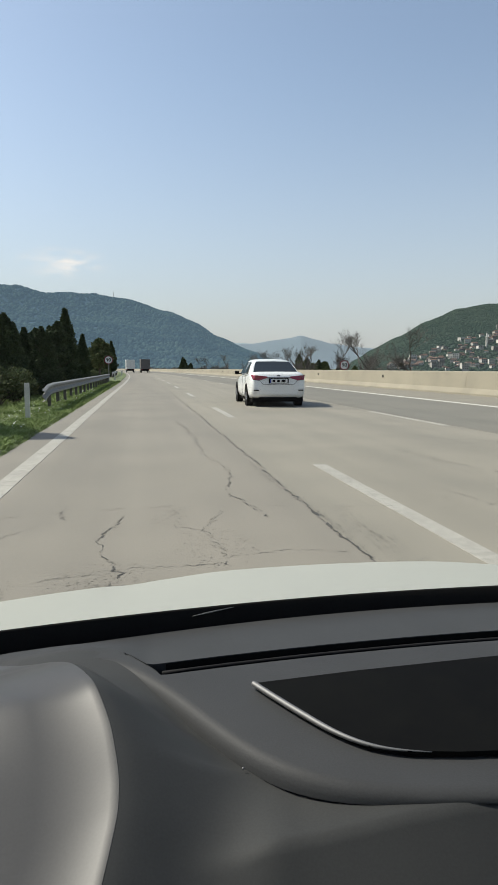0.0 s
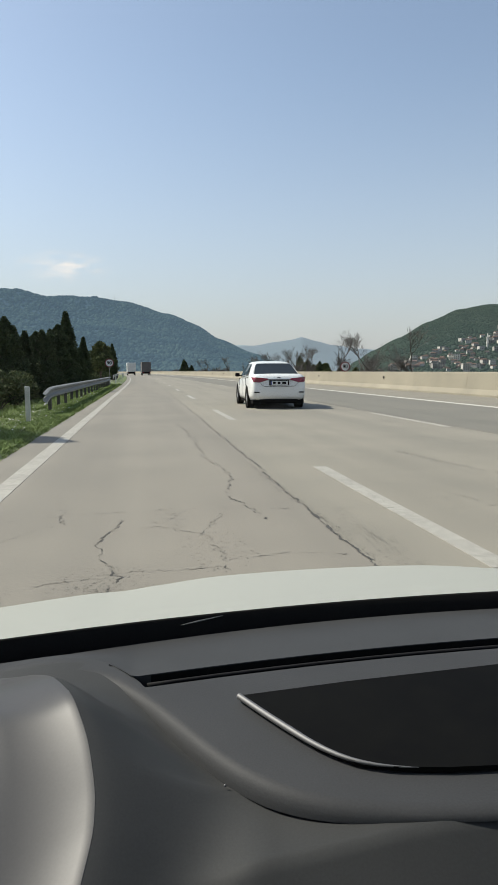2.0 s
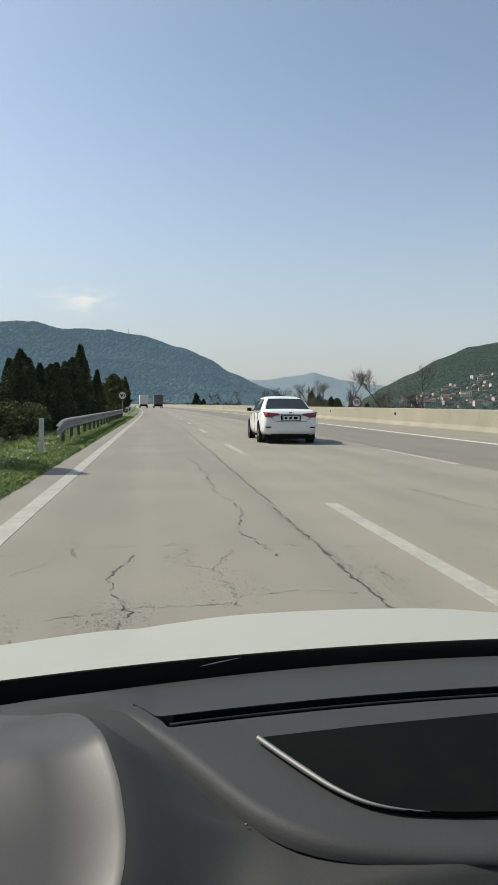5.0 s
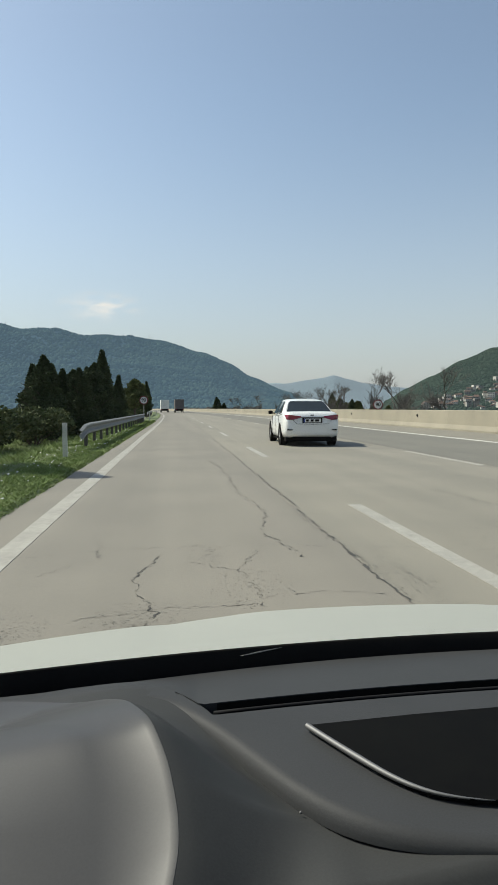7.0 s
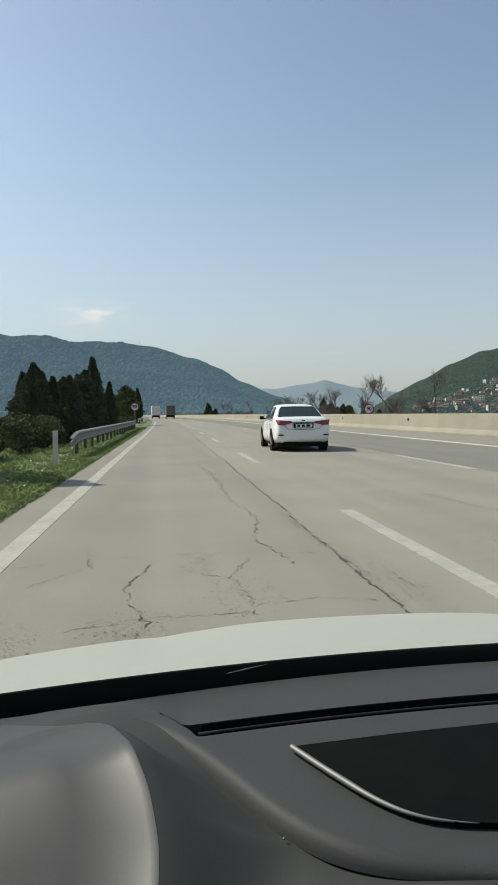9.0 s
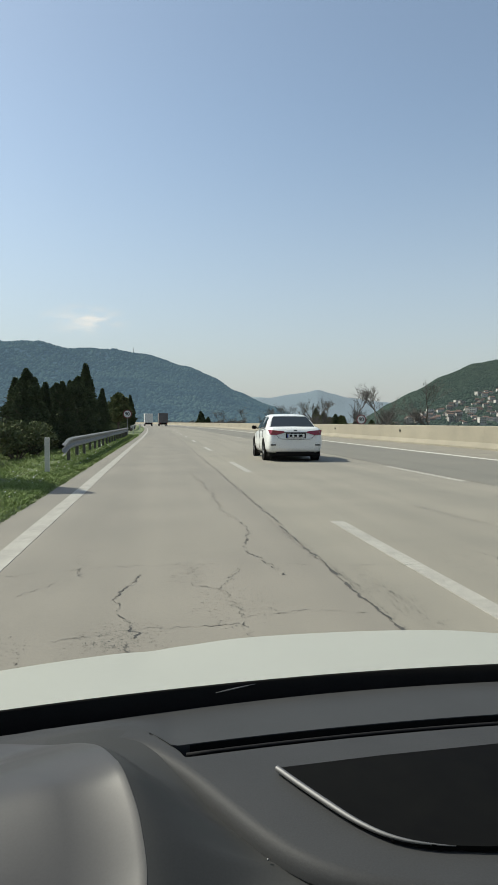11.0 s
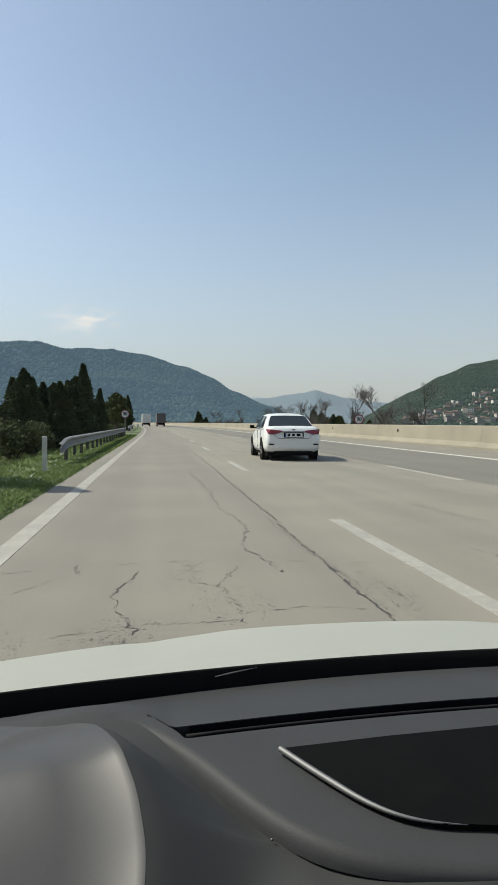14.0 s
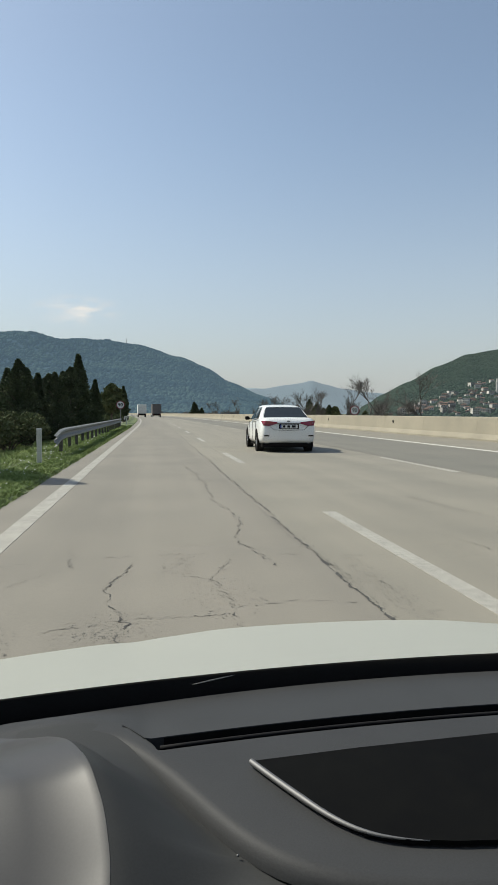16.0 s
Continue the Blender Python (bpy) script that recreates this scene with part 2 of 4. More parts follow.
def box(x0, x1, y0, y1, z0, z1, bevel=0.0, segments=2):
    bm = bmesh.new()
    bmesh.ops.create_cube(bm, size=1.0, matrix=Matrix.LocRotScale(((x0 + x1) / 2, (y0 + y1) / 2, (z0 + z1) / 2), None,
                                                                 (x1 - x0, y1 - y0, z1 - z0)))
    if bevel:
        bmesh.ops.bevel(bm, geom=bm.edges[:], offset=bevel, segments=segments, affect="EDGES", profile=0.6)
    return bm


def grid(rows):
    """Verts and faces of a sheet from rows of points."""
    w = len(rows[0])
    faces = [(i * w + j, i * w + j + 1, (i + 1) * w + j + 1, (i + 1) * w + j) for i in range(len(rows) - 1) for j in range(w - 1)]
    return [p for r in rows for p in r], faces


def tube(points, radius, sides=8):
    """A round bar along points; radius a number or one each."""
    pts = [Vector(p) for p in points]
    rad = radius if isinstance(radius, (list, tuple)) else [radius] * len(pts)
    verts, faces = [], []
    for i, p in enumerate(pts):
        d = (pts[min(i + 1, len(pts) - 1)] - pts[max(i - 1, 0)]).normalized()
        a = d.orthogonal().normalized() if abs(d.z) > 0.9 else d.cross(Vector((0, 0, 1))).normalized()
        b = d.cross(a)
        verts += [p + (a * math.cos(k * math.tau / sides) + b * math.sin(k * math.tau / sides)) * rad[i] for k in range(sides)]
    for i in range(len(pts) - 1):
        faces += [(i * sides + k, i * sides + (k + 1) % sides, (i + 1) * sides + (k + 1) % sides, (i + 1) * sides + k) for k in range(sides)]
    faces += [tuple(range(sides))[::-1], tuple(range((len(pts) - 1) * sides, len(pts) * sides))]
    return verts, faces


def lerp(table, x):
    """Smooth reading of a short table of pairs."""
    if x <= table[0][0]:
        return table[0][1]
    for (a, u), (b, v) in zip(table, table[1:]):
        if x <= b:
            k = (x - a) / (b - a)
            k = k * k * (3 - 2 * k) * 0.5 + k * 0.5
            return u + (v - u) * k
    return table[-1][1]


# ================= ground, road, barrier =================
LEFT_LINE, LANE_1, LANE_2, RIGHT_LINE, BARRIER = -1.40, 2.12, 6.22, 10.85, 14.55


def bend(y):
    """The road's slow bend to the left."""
    e = max(0.0, min(y, 330.0) - 45.0)
    return -0.00017 * e * e - (0.097 * (y - 330.0) if y > 330 else 0.0)


ROAD_YS = [-25, 0, 8, 16, 26, 38] + [45 + 15 * i for i in range(20)] + [360, 420, 500, 700, 1000, 1400]



def ground_height(x, y):
    d = 0.0
    if x < -2.05:
        e = -2.05 - x
        h = 0.03 if e < 1.3 else 0.03 - 0.45 * min(1, (e - 1.3) / 2.0)
    elif x < 15.2:
        h = -0.2
    else:
        h = -0.2 - 1.8 * min(1, (x - 15.2) / 8.0)
    return h + d


gx = [-4800, -2500, -1200, -600, -300, -150, -80, -40, -20, -12, -8, -6, -5.4, -4.4, -3.35, -2.7, -2.06, -2.04, 15.2, 16, 19, 23.2, 40, 80, 200, 500, 1200, 2500, 4800]
gy = [-600, -200, -60] + ROAD_YS + [2200, 4600]
ground = part("ground", grid([[(x + (bend(y) if abs(x) < 100 else 0), y, ground_height(x, y) + (0.05 * noise.noise((x * 0.4, y * 0.3, 0)) if -30 < x < -3.4 else 0)) for x in gx] for y in gy]),
              M_GROUND)
tagged(ground, "dry green and brown meadow plain reaching the hills", "ground", kind="structure")


def slab(name, x0, x1, material, label, z=0.0, base=-0.25):
    verts, faces = grid([[(x0 + bend(y), y, base), (x0 + bend(y), y, z), (x1 + bend(y), y, z), (x1 + bend(y), y, base)] for y in ROAD_YS])
    return tagged(part(name, (verts, faces), material), label, name.split("_")[-1], kind="structure")


slab("road", -2.05, 14.7, M_ASPHALT, "pale worn three-lane asphalt carriageway with cracks")
slab("shoulder_pavement", 11.05, 14.72, M_SHOULDER, "dusty hard shoulder beside the concrete barrier", z=0.004)
slab("dark_lane_strip", LANE_2 + 0.15, RIGHT_LINE - 0.2, M_ASPHALT2, "darker resurfaced lane strip", z=0.004)
slab("left_strip", -2.03, 1.37, M_ASPHALT3, "greyer asphalt of the fast lane", z=0.003)
slab("far_carriageway", -25.5, -13.5, M_ASPHALT3, "pale carriageway of the oncoming traffic beyond the median", z=-0.30, base=-0.6)
tagged(part("crossover_pavement", grid([[(x + bend(y), y, -0.01 - 0.30 * max(0.0, min(1.0, (-4.0 - x) / 9.0))) for x in (-13.6, -10, -7, -4, -2.04)] for y in (62, 66, 70, 74, 78, 82, 85)]), M_ASPHALT3), "paved opening through the grassy median", "pavement", kind="structure")


def stripe(name, x, width, y0, y1, label, z=0.004, material=M_LINE):
    rows = []
    n = max(2, min(300, int((y1 - y0) / 1.2)))
    for i in range(n + 1):
        y = y0 + (y1 - y0) * i / n
        a, b = 0.012 * noise.noise((x, y * 2.1, 3)), 0.012 * noise.noise((x, y * 2.3, 9))
        rows.append([(x + bend(y) - width / 2 + a, y, -0.002), (x + bend(y) - width / 2 + a, y, z), (x + bend(y) + width / 2 + b, y, z), (x + bend(y) + width / 2 + b, y, -0.002)])
    return tagged(part(name, grid(rows), material), label, "road marking", "road markings")


stripe("edge_line", LEFT_LINE, 0.20, -6, 900, "worn white solid line along the grass verge", z=0.007)
stripe("edge_line", RIGHT_LINE, 0.24, -6, 900, "white solid line along the hard shoulder", material=M_LINE_FRESH)
for i in range(-1, 26):
    stripe("lane_dash", LANE_1, 0.165, 12 * i + 3.5, 12 * i + 7.7, "worn white lane dash on the asphalt")
    stripe("lane_dash", LANE_2, 0.15, 12 * i + 0.6, 12 * i + 5.2, "worn white lane dash on the asphalt")


def crack(points, width, label, wiggle=0.05, seed=0.0, z=0.0062):
    """A thin dark seam that wanders along a line."""
    rows = []
    for (ax, ay), (bx, by) in zip(points, points[1:]):
        n = max(3, min(600, int(math.hypot(bx - ax, by - ay) / 0.02)))
        for i in range(n):
            k = i / n
            x, y = ax + (bx - ax) * k, ay + (by - ay) * k
            d = Vector((bx - ax, by - ay, 0)).normalized()
            s = Vector((-d.y, d.x, 0))
            off = wiggle * (noise.noise((x * 0.9 + seed, y * 0.9, 1)) + 0.55 * noise.noise((x * 5 + seed, y * 5, 5)) + 0.5 * noise.noise((x * 19 + seed, y * 19, 7)) + 0.3 * noise.noise((x * 53 + seed, y * 53, 3)))
            w = width * max(0.0, 0.55 + 1.6 * noise.noise((x * 9, y * 9, seed)) + 0.8 * noise.noise((x * 31, y * 31, seed)))
            p = Vector((x + bend(y), y, z)) + s * off
            rows.append([p - s * w / 2, p + s * w / 2])
    return tagged(part("road_crack", grid(rows), M_CRACK), label, "crack", "cracks in the road", "stuff")


crack([(1.38, 1.5), (1.38, 12), (1.40, 40), (1.45, 130)], 0.022, "dark open seam between asphalt strips", 0.055)
crack([(6.9, 9.6), (6.1, 9.2), (5.6, 9.9), (5.0, 10.1), (4.75, 11.0)], 0.014, "sealed black crack snaking across the lane", 0.10, 71.0)
crack([(-0.22, 2.8), (-0.15, 3.7), (-0.32, 4.4), (-0.18, 5.2)], 0.010, "jagged dark crack in the asphalt", 0.08, 4.0)
crack([(-1.9, 5.2), (0.4, 5.5), (2.6, 5.1), (4.6, 5.4)], 0.0048, "hairline crack across the lane", 0.12, 7.0)
crack([(0.95, 5.0), (0.80, 6.2), (0.98, 7.4), (0.78, 9.0), (0.88, 11.5), (0.74, 14.5)], 0.012, "broken jagged crack running along the lane", 0.10, 53.0)
crack([(4.3, 4.6), (3.9, 7.0), (3.7, 9.0)], 0.011, "jagged dark crack in the asphalt", 0.14, 17.0)
for k, line in enumerate((((0.35, 3.1), (0.52, 3.9), (0.38, 4.6), (0.60, 5.3)), ((0.52, 3.9), (0.90, 4.05), (1.30, 3.95)), ((-0.70, 3.6), (-0.20, 3.75), (0.50, 3.8)), ((2.9, 4.3), (3.0, 5.2), (2.8, 6.2)), ((-1.0, 4.6), (-0.6, 5.1), (-0.75, 6.0)), ((0.40, 4.6), (0.10, 4.9), (-0.30, 4.8)), ((3.4, 6.0), (4.2, 6.4), (5.0, 6.1)))):
    crack(line, 0.0062, "thin jagged crack in the worn asphalt", 0.09, 31.0 + 5 * k)


def crack_patch(cx, cy, rx, ry, count, seed):
    """Fine broken cracks crowded in a patch."""
    rng = random.Random(seed)
    verts, faces = [], []
    for _ in range(count):
        a, r = rng.random() * 6.28, rng.random() ** 0.7
        x, y = cx + rx * r * math.cos(a), cy + ry * r * math.sin(a)
        t, w = rng.random() * 6.28, rng.uniform(0.0009, 0.0026)
        for _ in range(rng.choice((1, 1, 2))):
            l = rng.uniform(0.004, 0.017)
            nx, ny = x + math.cos(t) * l, y + math.sin(t) * l
            sx, sy = -math.sin(t) * w, math.cos(t) * w
            o = len(verts)
            verts += [(x - sx, y - sy, 0.0055), (nx - sx * 0.6, ny - sy * 0.6, 0.0055), (nx + sx * 0.6, ny + sy * 0.6, 0.0055), (x + sx, y + sy, 0.0055)]
            faces.append((o, o + 1, o + 2, o + 3))
            x, y, t = nx, ny, t + rng.uniform(-1.6, 1.6)
    return tagged(part("crack_patch", (verts, faces), M_CRACK), "patch of fine broken cracks in the asphalt", "crack", "cracked patches", "stuff")


for k, spot in enumerate(((1.62, 4.4, 0.16, 0.9, 110), (1.40, 5.0, 0.05, 1.6, 150), (1.33, 6.8, 0.06, 1.3, 110), (0.45, 4.2, 0.28, 0.5, 90), (-0.25, 3.5, 0.3, 0.5, 110), (0.2, 5.2, 0.18, 0.4, 50), (-0.9, 3.4, 0.2, 0.4, 60), (2.6, 5.6, 0.25, 0.5, 60), (0.3, 7.5, 0.5, 1.6, 70), (-0.6, 6.2, 0.35, 0.9, 60), (3.2, 8.0, 0.5, 1.6, 60), (4.4, 6.6, 0.4, 0.9, 50), (0.8, 11.0, 0.4, 2.5, 60), (-0.5, 10.0, 0.3, 2.0, 40))):
    crack_patch(*spot[:4], 3 * spot[4], 40 + k)

barrier = tagged(new("concrete_barrier"), "cream weathered concrete safety barrier along the hard shoulder", "barrier", kind="structure")
PROFILE = ((0.0, 0.0), (0.0, 0.08), (0.20, 0.30), (0.30, 1.03), (0.33, 1.07), (0.52, 1.07), (0.55, 1.03), (0.62, 0.0))


def barrier_mesh(length):
    rows = [[(x, y, z) for x, z in PROFILE] for y in (0.006, length - 0.006)]
    v, f = grid(rows)
    k = len(PROFILE)
    return mesh_of("segment", v, f + [tuple(range(k)), tuple(range(2 * k - 1, k - 1, -1))], M_CONCRETE)


seg = barrier_mesh(6.0)
for i in range(70):
    part("segment", seg, M_CONCRETE, barrier, m=pose(BARRIER - 0.1 + bend(-20 + 6 * i), -20 + 6 * i, 0, 0, 0, math.degrees(math.atan2(bend(-20 + 6 * i) - bend(-14 + 6 * i), 6.0))))
part("segment", barrier_mesh(1000), M_CONCRETE, barrier, m=pose(BARRIER - 0.1 + bend(400), 400, 0, 0, 0, math.degrees(math.atan(0.097))))
M_HOLE = mat("drain_hole", (0.015, 0.014, 0.012), rough=0.9)
for i in range(14):
    bm = bmesh.new()
    bmesh.ops.create_cone(bm, cap_ends=True, segments=14, radius1=0.085, radius2=0.075, depth=0.05, matrix=pose(0, 0, 0, 0, 82, 0))
    part("reflector", bm, M_HOLE, barrier, "small black round reflector", m=pose(BARRIER + 0.135 + bend(8.5 + 15 * i), 8.5 + 15 * i, 0.72))


# ================= hills and distance =================


def hill_z(profile, u, d, d0, d1, rough, foot, k):
    h = min(1, k / 0.75)
    h = h * h * (3 - 2 * h) * 0.35 + h * 0.65
    if k > 0.75:
        h = 1 - 0.6 * (k - 0.75) / 0.25
    n3 = noise.fractal(Vector((u * d / 180, d / 180, 2.0)), 1.0, 2.0, 5)
    return foot + lerp(profile, u) * d1 * h * (1 + rough * n3 * (1.6 if k < 0.7 else 0.5))


def hill(name, profile, d0, d1, d2, material, label, steps=150, rings=26, rough=0.05, foot=-1.5, shift=0.05):
    """A hill from the bearing (sideways per metre ahead) and the slope of its crest."""
    lo, hi = profile[0][0], profile[-1][0]
    rows = []
    for i in range(rings + 1):
        k = i / rings
        d = d0 + (d1 - d0) * min(1, k / 0.75) if k <= 0.75 else d1 + (d2 - d1) * (k - 0.75) / 0.25
        row = []
        for j in range(steps + 1):
            u = lo + (hi - lo) * j / steps
            z = hill_z(profile, u, d, d0, d1, rough, foot, k)
            row.append(((u + shift) * d, d, z))
        rows.append(row)
    ob = part(name, grid(rows), material, smooth=True)
    return tagged(ob, label, "hill", kind="structure"), rows


def forest(name, rows, count, size, material, label, seed, clear=None):
    """Crowns of a far wood, spread over a slope: low clumps, joined."""
    rng = random.Random(seed)
    base = bmesh.new()
    bmesh.ops.create_icosphere(base, subdivisions=1, radius=1.0)
    bv, bf = [v.co.copy() for v in base.verts], [tuple(v.index for v in f.verts) for f in base.faces]
    base.free()
    verts, faces = [], []
    for _ in range(count):
        i = min(len(rows) - 2, int((rng.random() ** 0.8) * len(rows) * 0.80))
        j = rng.randrange(len(rows[0]) - 1)
        a, b = rng.random(), rng.random()
        p = Vector(rows[i][j]).lerp(Vector(rows[i][j + 1]), a).lerp(Vector(rows[i + 1][j]).lerp(Vector(rows[i + 1][j + 1]), a), b)
        if clear and clear[0] < p.x / p.y < clear[1] and p.y < clear[2] and rng.random() < 0.4:
            continue
        s = size * rng.uniform(0.5, 1.3)
        o = len(verts)
        a = rng.random() * 6.28
        for v in bv:
            q = v * (0.8 + 0.35 * rng.random())
            verts.append((p.x + (q.x * math.cos(a) - q.y * math.sin(a)) * s, p.y + (q.x * math.sin(a) + q.y * math.cos(a)) * s, p.z + (q.z * 0.9 + 0.3) * s))
        faces += [tuple(o + k for k in f) for f in bf]
    return tagged(part(name, (verts, faces), material, smooth=True), label, "forest", kind="stuff")


LEFT_CREST = ((-0.95, 0.131), (-0.60, 0.129), (-0.36, 0.125), (-0.26, 0.119), (-0.16, 0.110), (-0.09, 0.100), (-0.02, 0.086), (0.02, 0.070), (0.055, 0.048), (0.108, 0.025), (0.17, 0.004))
MID_CREST = ((-0.02, 0.030), (0.068, 0.026), (0.12, 0.0185), (0.157, 0.008), (0.21, 0.0))
FAR_CREST = ((-0.10, 0.045), (0.03, 0.044), (0.068, 0.037), (0.12, 0.040), (0.155, 0.046), (0.178, 0.049), (0.196, 0.0535), (0.22, 0.047), (0.245, 0.041), (0.29, 0.035), (0.36, 0.030), (0.5, 0.03))
FAR2_CREST = ((-0.1, 0.040), (0.02, 0.041), (0.08, 0.044), (0.13, 0.042), (0.2, 0.03))
RIGHT_CREST = ((0.25, 0.0), (0.275, 0.016), (0.30, 0.031), (0.346, 0.052), (0.392, 0.077), (0.448, 0.096), (0.515, 0.105), (0.566, 0.111), (0.70, 0.125), (0.95, 0.13), (1.3, 0.11))
RIGHT_SHIFT = 0.062
# the haze over these slopes and woods comes from their glowing materials
_, left_rows = hill("backdrop_hill", LEFT_CREST, 620, 1300, 1700, M_HILL_L, "blue-green wooded hill across the plain, haze painted in", rough=0.11, shift=0.060)
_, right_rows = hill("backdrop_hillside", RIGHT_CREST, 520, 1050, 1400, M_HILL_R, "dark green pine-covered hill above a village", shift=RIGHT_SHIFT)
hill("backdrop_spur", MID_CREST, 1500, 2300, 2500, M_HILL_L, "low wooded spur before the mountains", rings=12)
hill("backdrop_mountain", FAR_CREST, 3200, 4300, 4500, M_FAR, "pale blue mountain with a pointed summit, haze painted in", rings=14, rough=0.02)
hill("backdrop_range", FAR2_CREST, 4500, 4700, 4750, M_FAR2, "faint pale range on the horizon, haze painted in", rings=6, rough=0.01)
forest("backdrop_woods", left_rows, 42000, 2.6, M_WOOD_L, "dense blue-green woods covering the far slope, haze painted in", 3)
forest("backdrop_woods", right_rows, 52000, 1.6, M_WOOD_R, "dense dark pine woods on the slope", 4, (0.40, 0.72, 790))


# ================= the car that carries the view: dashboard, bonnet =================
PAD, CENTRE = 0.868, 0.42  # height of the dashboard pad; the car's middle


def glass_y(x):
    """Where the dashboard meets the windscreen."""
    return 0.842 - 0.215 * (x - 0.40) ** 2


def slot_y(x):
    return 0.690 - 0.17 * (x - 0.38) ** 2


own_car = thing("own_car", pose(0, 0, 0), "white car seen from the driver's seat, black dashboard and bonnet", "car")

RIDGE = ((-0.45, 0.640), (-0.42, 0.655), (-0.30, 0.690), (-0.22, 0.700), (-0.075, 0.700), (-0.050, 0.694), (-0.020, 0.650), (0.020, 0.581), (0.063, 0.500), (0.100, 0.456), (0.137, 0.436), (0.175, 0.427), (0.212, 0.419), (0.252, 0.413), (0.42, 0.405), (1.29, 0.405))


def ridge_points():
    pts = []
    for (ax, ay), (bx, by) in zip(RIDGE, RIDGE[1:]):
        n = max(3, int(math.hypot(bx - ax, by - ay) / 0.012))
        pts += [Vector((ax + (bx - ax) * i / n, ay + (by - ay) * i / n, 0)) for i in range(n)]
    for _ in range(10):
        pts = [pts[0]] + [(a + b * 2 + c) / 4 for a, b, c in zip(pts, pts[1:], pts[2:])] + [pts[-1]]
    return pts


def pad_z(x):
    """The top sinks a little towards the door."""
    k = max(0.0, min(1.0, (-0.07 - x) / 0.13))
    return PAD - 0.010 * k * k * (3 - 2 * k)




def roll_depth(x):
    """The rounded edge flattens out towards the car's middle."""
    return 0.016 - 0.009 * max(0.0, min(1.0, (x - 0.10) / 0.11))


LIP = ((0.017, 0.080), (0.0145, 0.045), (0.0125, 0.027), (0.0115, 0.018))
edge = ridge_points()
cols, walls = [], []
for i, p in enumerate(edge):
    d = (edge[min(i + 1, len(edge) - 1)] - edge[max(i - 1, 0)]).normalized()
    out = Vector((d.y, -d.x, 0))  # towards the driver
    p = p - out * 0.010
    g = max(0.0, min(1.0, (p.x + 0.060) / 0.075)) ** 1.5  # the step grows out of the flat top
    x = p.x
    roll = roll_depth(p.x)
    walls.append([p + out * a + Vector((0, 0, PAD - 0.001 - b * g + (0.016 - roll) * g)) for a, b in LIP])
    col = []
    for a in (0, 18, 36, 54, 72, 90):
        a = radians(a)
        col.append(p + out * (0.013 * math.cos(a)) + Vector((0, 0, PAD - roll * g + roll * g * math.sin(a))))
    lo, up, back = slot_y(x) - 0.027, slot_y(x), glass_y(x)
    lo, up = max(lo, p.y + 0.008), max(up, p.y + 0.013)
    dip, dip_far = 0.022 if x > 0.004 else 0.0, 0.022 if x > -0.028 else 0.0
    t = pad_z(x)
    for q in col:
        q.z += t - PAD - 0.0012 * max(0.0, min(1.0, (-0.058 - x) / 0.02))
    sink = 0.010 - 0.007 * max(0.0, min(1.0, (-0.06 - x) / 0.1))
    col += [Vector((x, p.y + (lo - p.y) * 0.5, t)), Vector((x, lo, t)), Vector((x, lo + 0.0005, t - dip)), Vector((x, up - 0.0005, t - dip_far)),
            Vector((x, up, t)), Vector((x, up + (back - up) * 0.4, t - sink)), Vector((x, back, 0.842)), Vector((x, back + 0.02, 0.80))]
    cols.append(col)
v, f = grid(cols)
dashboard = part("dashboard", (v, f), M_DASH, own_car, "grey-black soft plastic dashboard top", smooth=False)
for poly in dashboard.data.polygons:
    poly.use_smooth = True
dashboard.data.set_sharp_from_angle(angle=radians(40))
part("side_panel", grid([w for w in walls if w[3].z < PAD - 0.0012]), M_SIDE, dashboard, "dark gap below the padded edge", True)
# black liner and lengthwise blade of the defroster slot
part("defroster_vent", grid([[(x, slot_y(x) - 0.0262, PAD - 0.0195), (x, slot_y(x) - 0.0014, PAD - 0.0195), (x, slot_y(x) - 0.0014, PAD - 0.0006)] for x in [0.008 + 0.03 * i for i in range(42)]]), M_VENT, dashboard, "black defroster slot")
part("vent_blade", tube([(x, slot_y(x) - 0.0085, PAD - 0.007) for x in [0.004 + 0.03 * i for i in range(42)]], 0.0022, 6), M_BLADE, dashboard, "thin blade along the slot", True)

bm = bmesh.new()
bmesh.ops.create_uvsphere(bm, u_segments=10, v_segments=6, radius=0.0012)
part("sensor_dot", bm, M_CHROME, own_car, "tiny bright knob", True, pose(0.0635, 0.4905, 0.8565))


# instrument binnacle: a rounded hood with a pale rim
RIM = ((-0.090, 0.25, 0.780), (-0.050, 0.36, 0.833), (-0.0375, 0.4125, 0.857), (-0.0320, 0.4377, 0.869), (-0.0322, 0.463, 0.881), (-0.0396, 0.501, 0.899), (-0.055, 0.543, 0.915), (-0.079, 0.600, 0.906), (-0.104, 0.646, 0.887), (-0.126, 0.674, 0.8725), (-0.150, 0.698, 0.8612), (-0.19, 0.713, 0.8583), (-0.25, 0.720, 0.8583), (-0.32, 0.710, 0.8585), (-0.45, 0.657, 0.8585))
rim = []
for a, b in zip(RIM, RIM[1:]):
    rim += [Vector(a).lerp(Vector(b), k / 8) for k in range(8)]
for _ in range(7):
    rim = [rim[0]] + [(a + b * 2 + c) / 4 for a, b, c in zip(rim, rim[1:], rim[2:])] + [rim[-1]]
hood_cols, side_cols = [], []
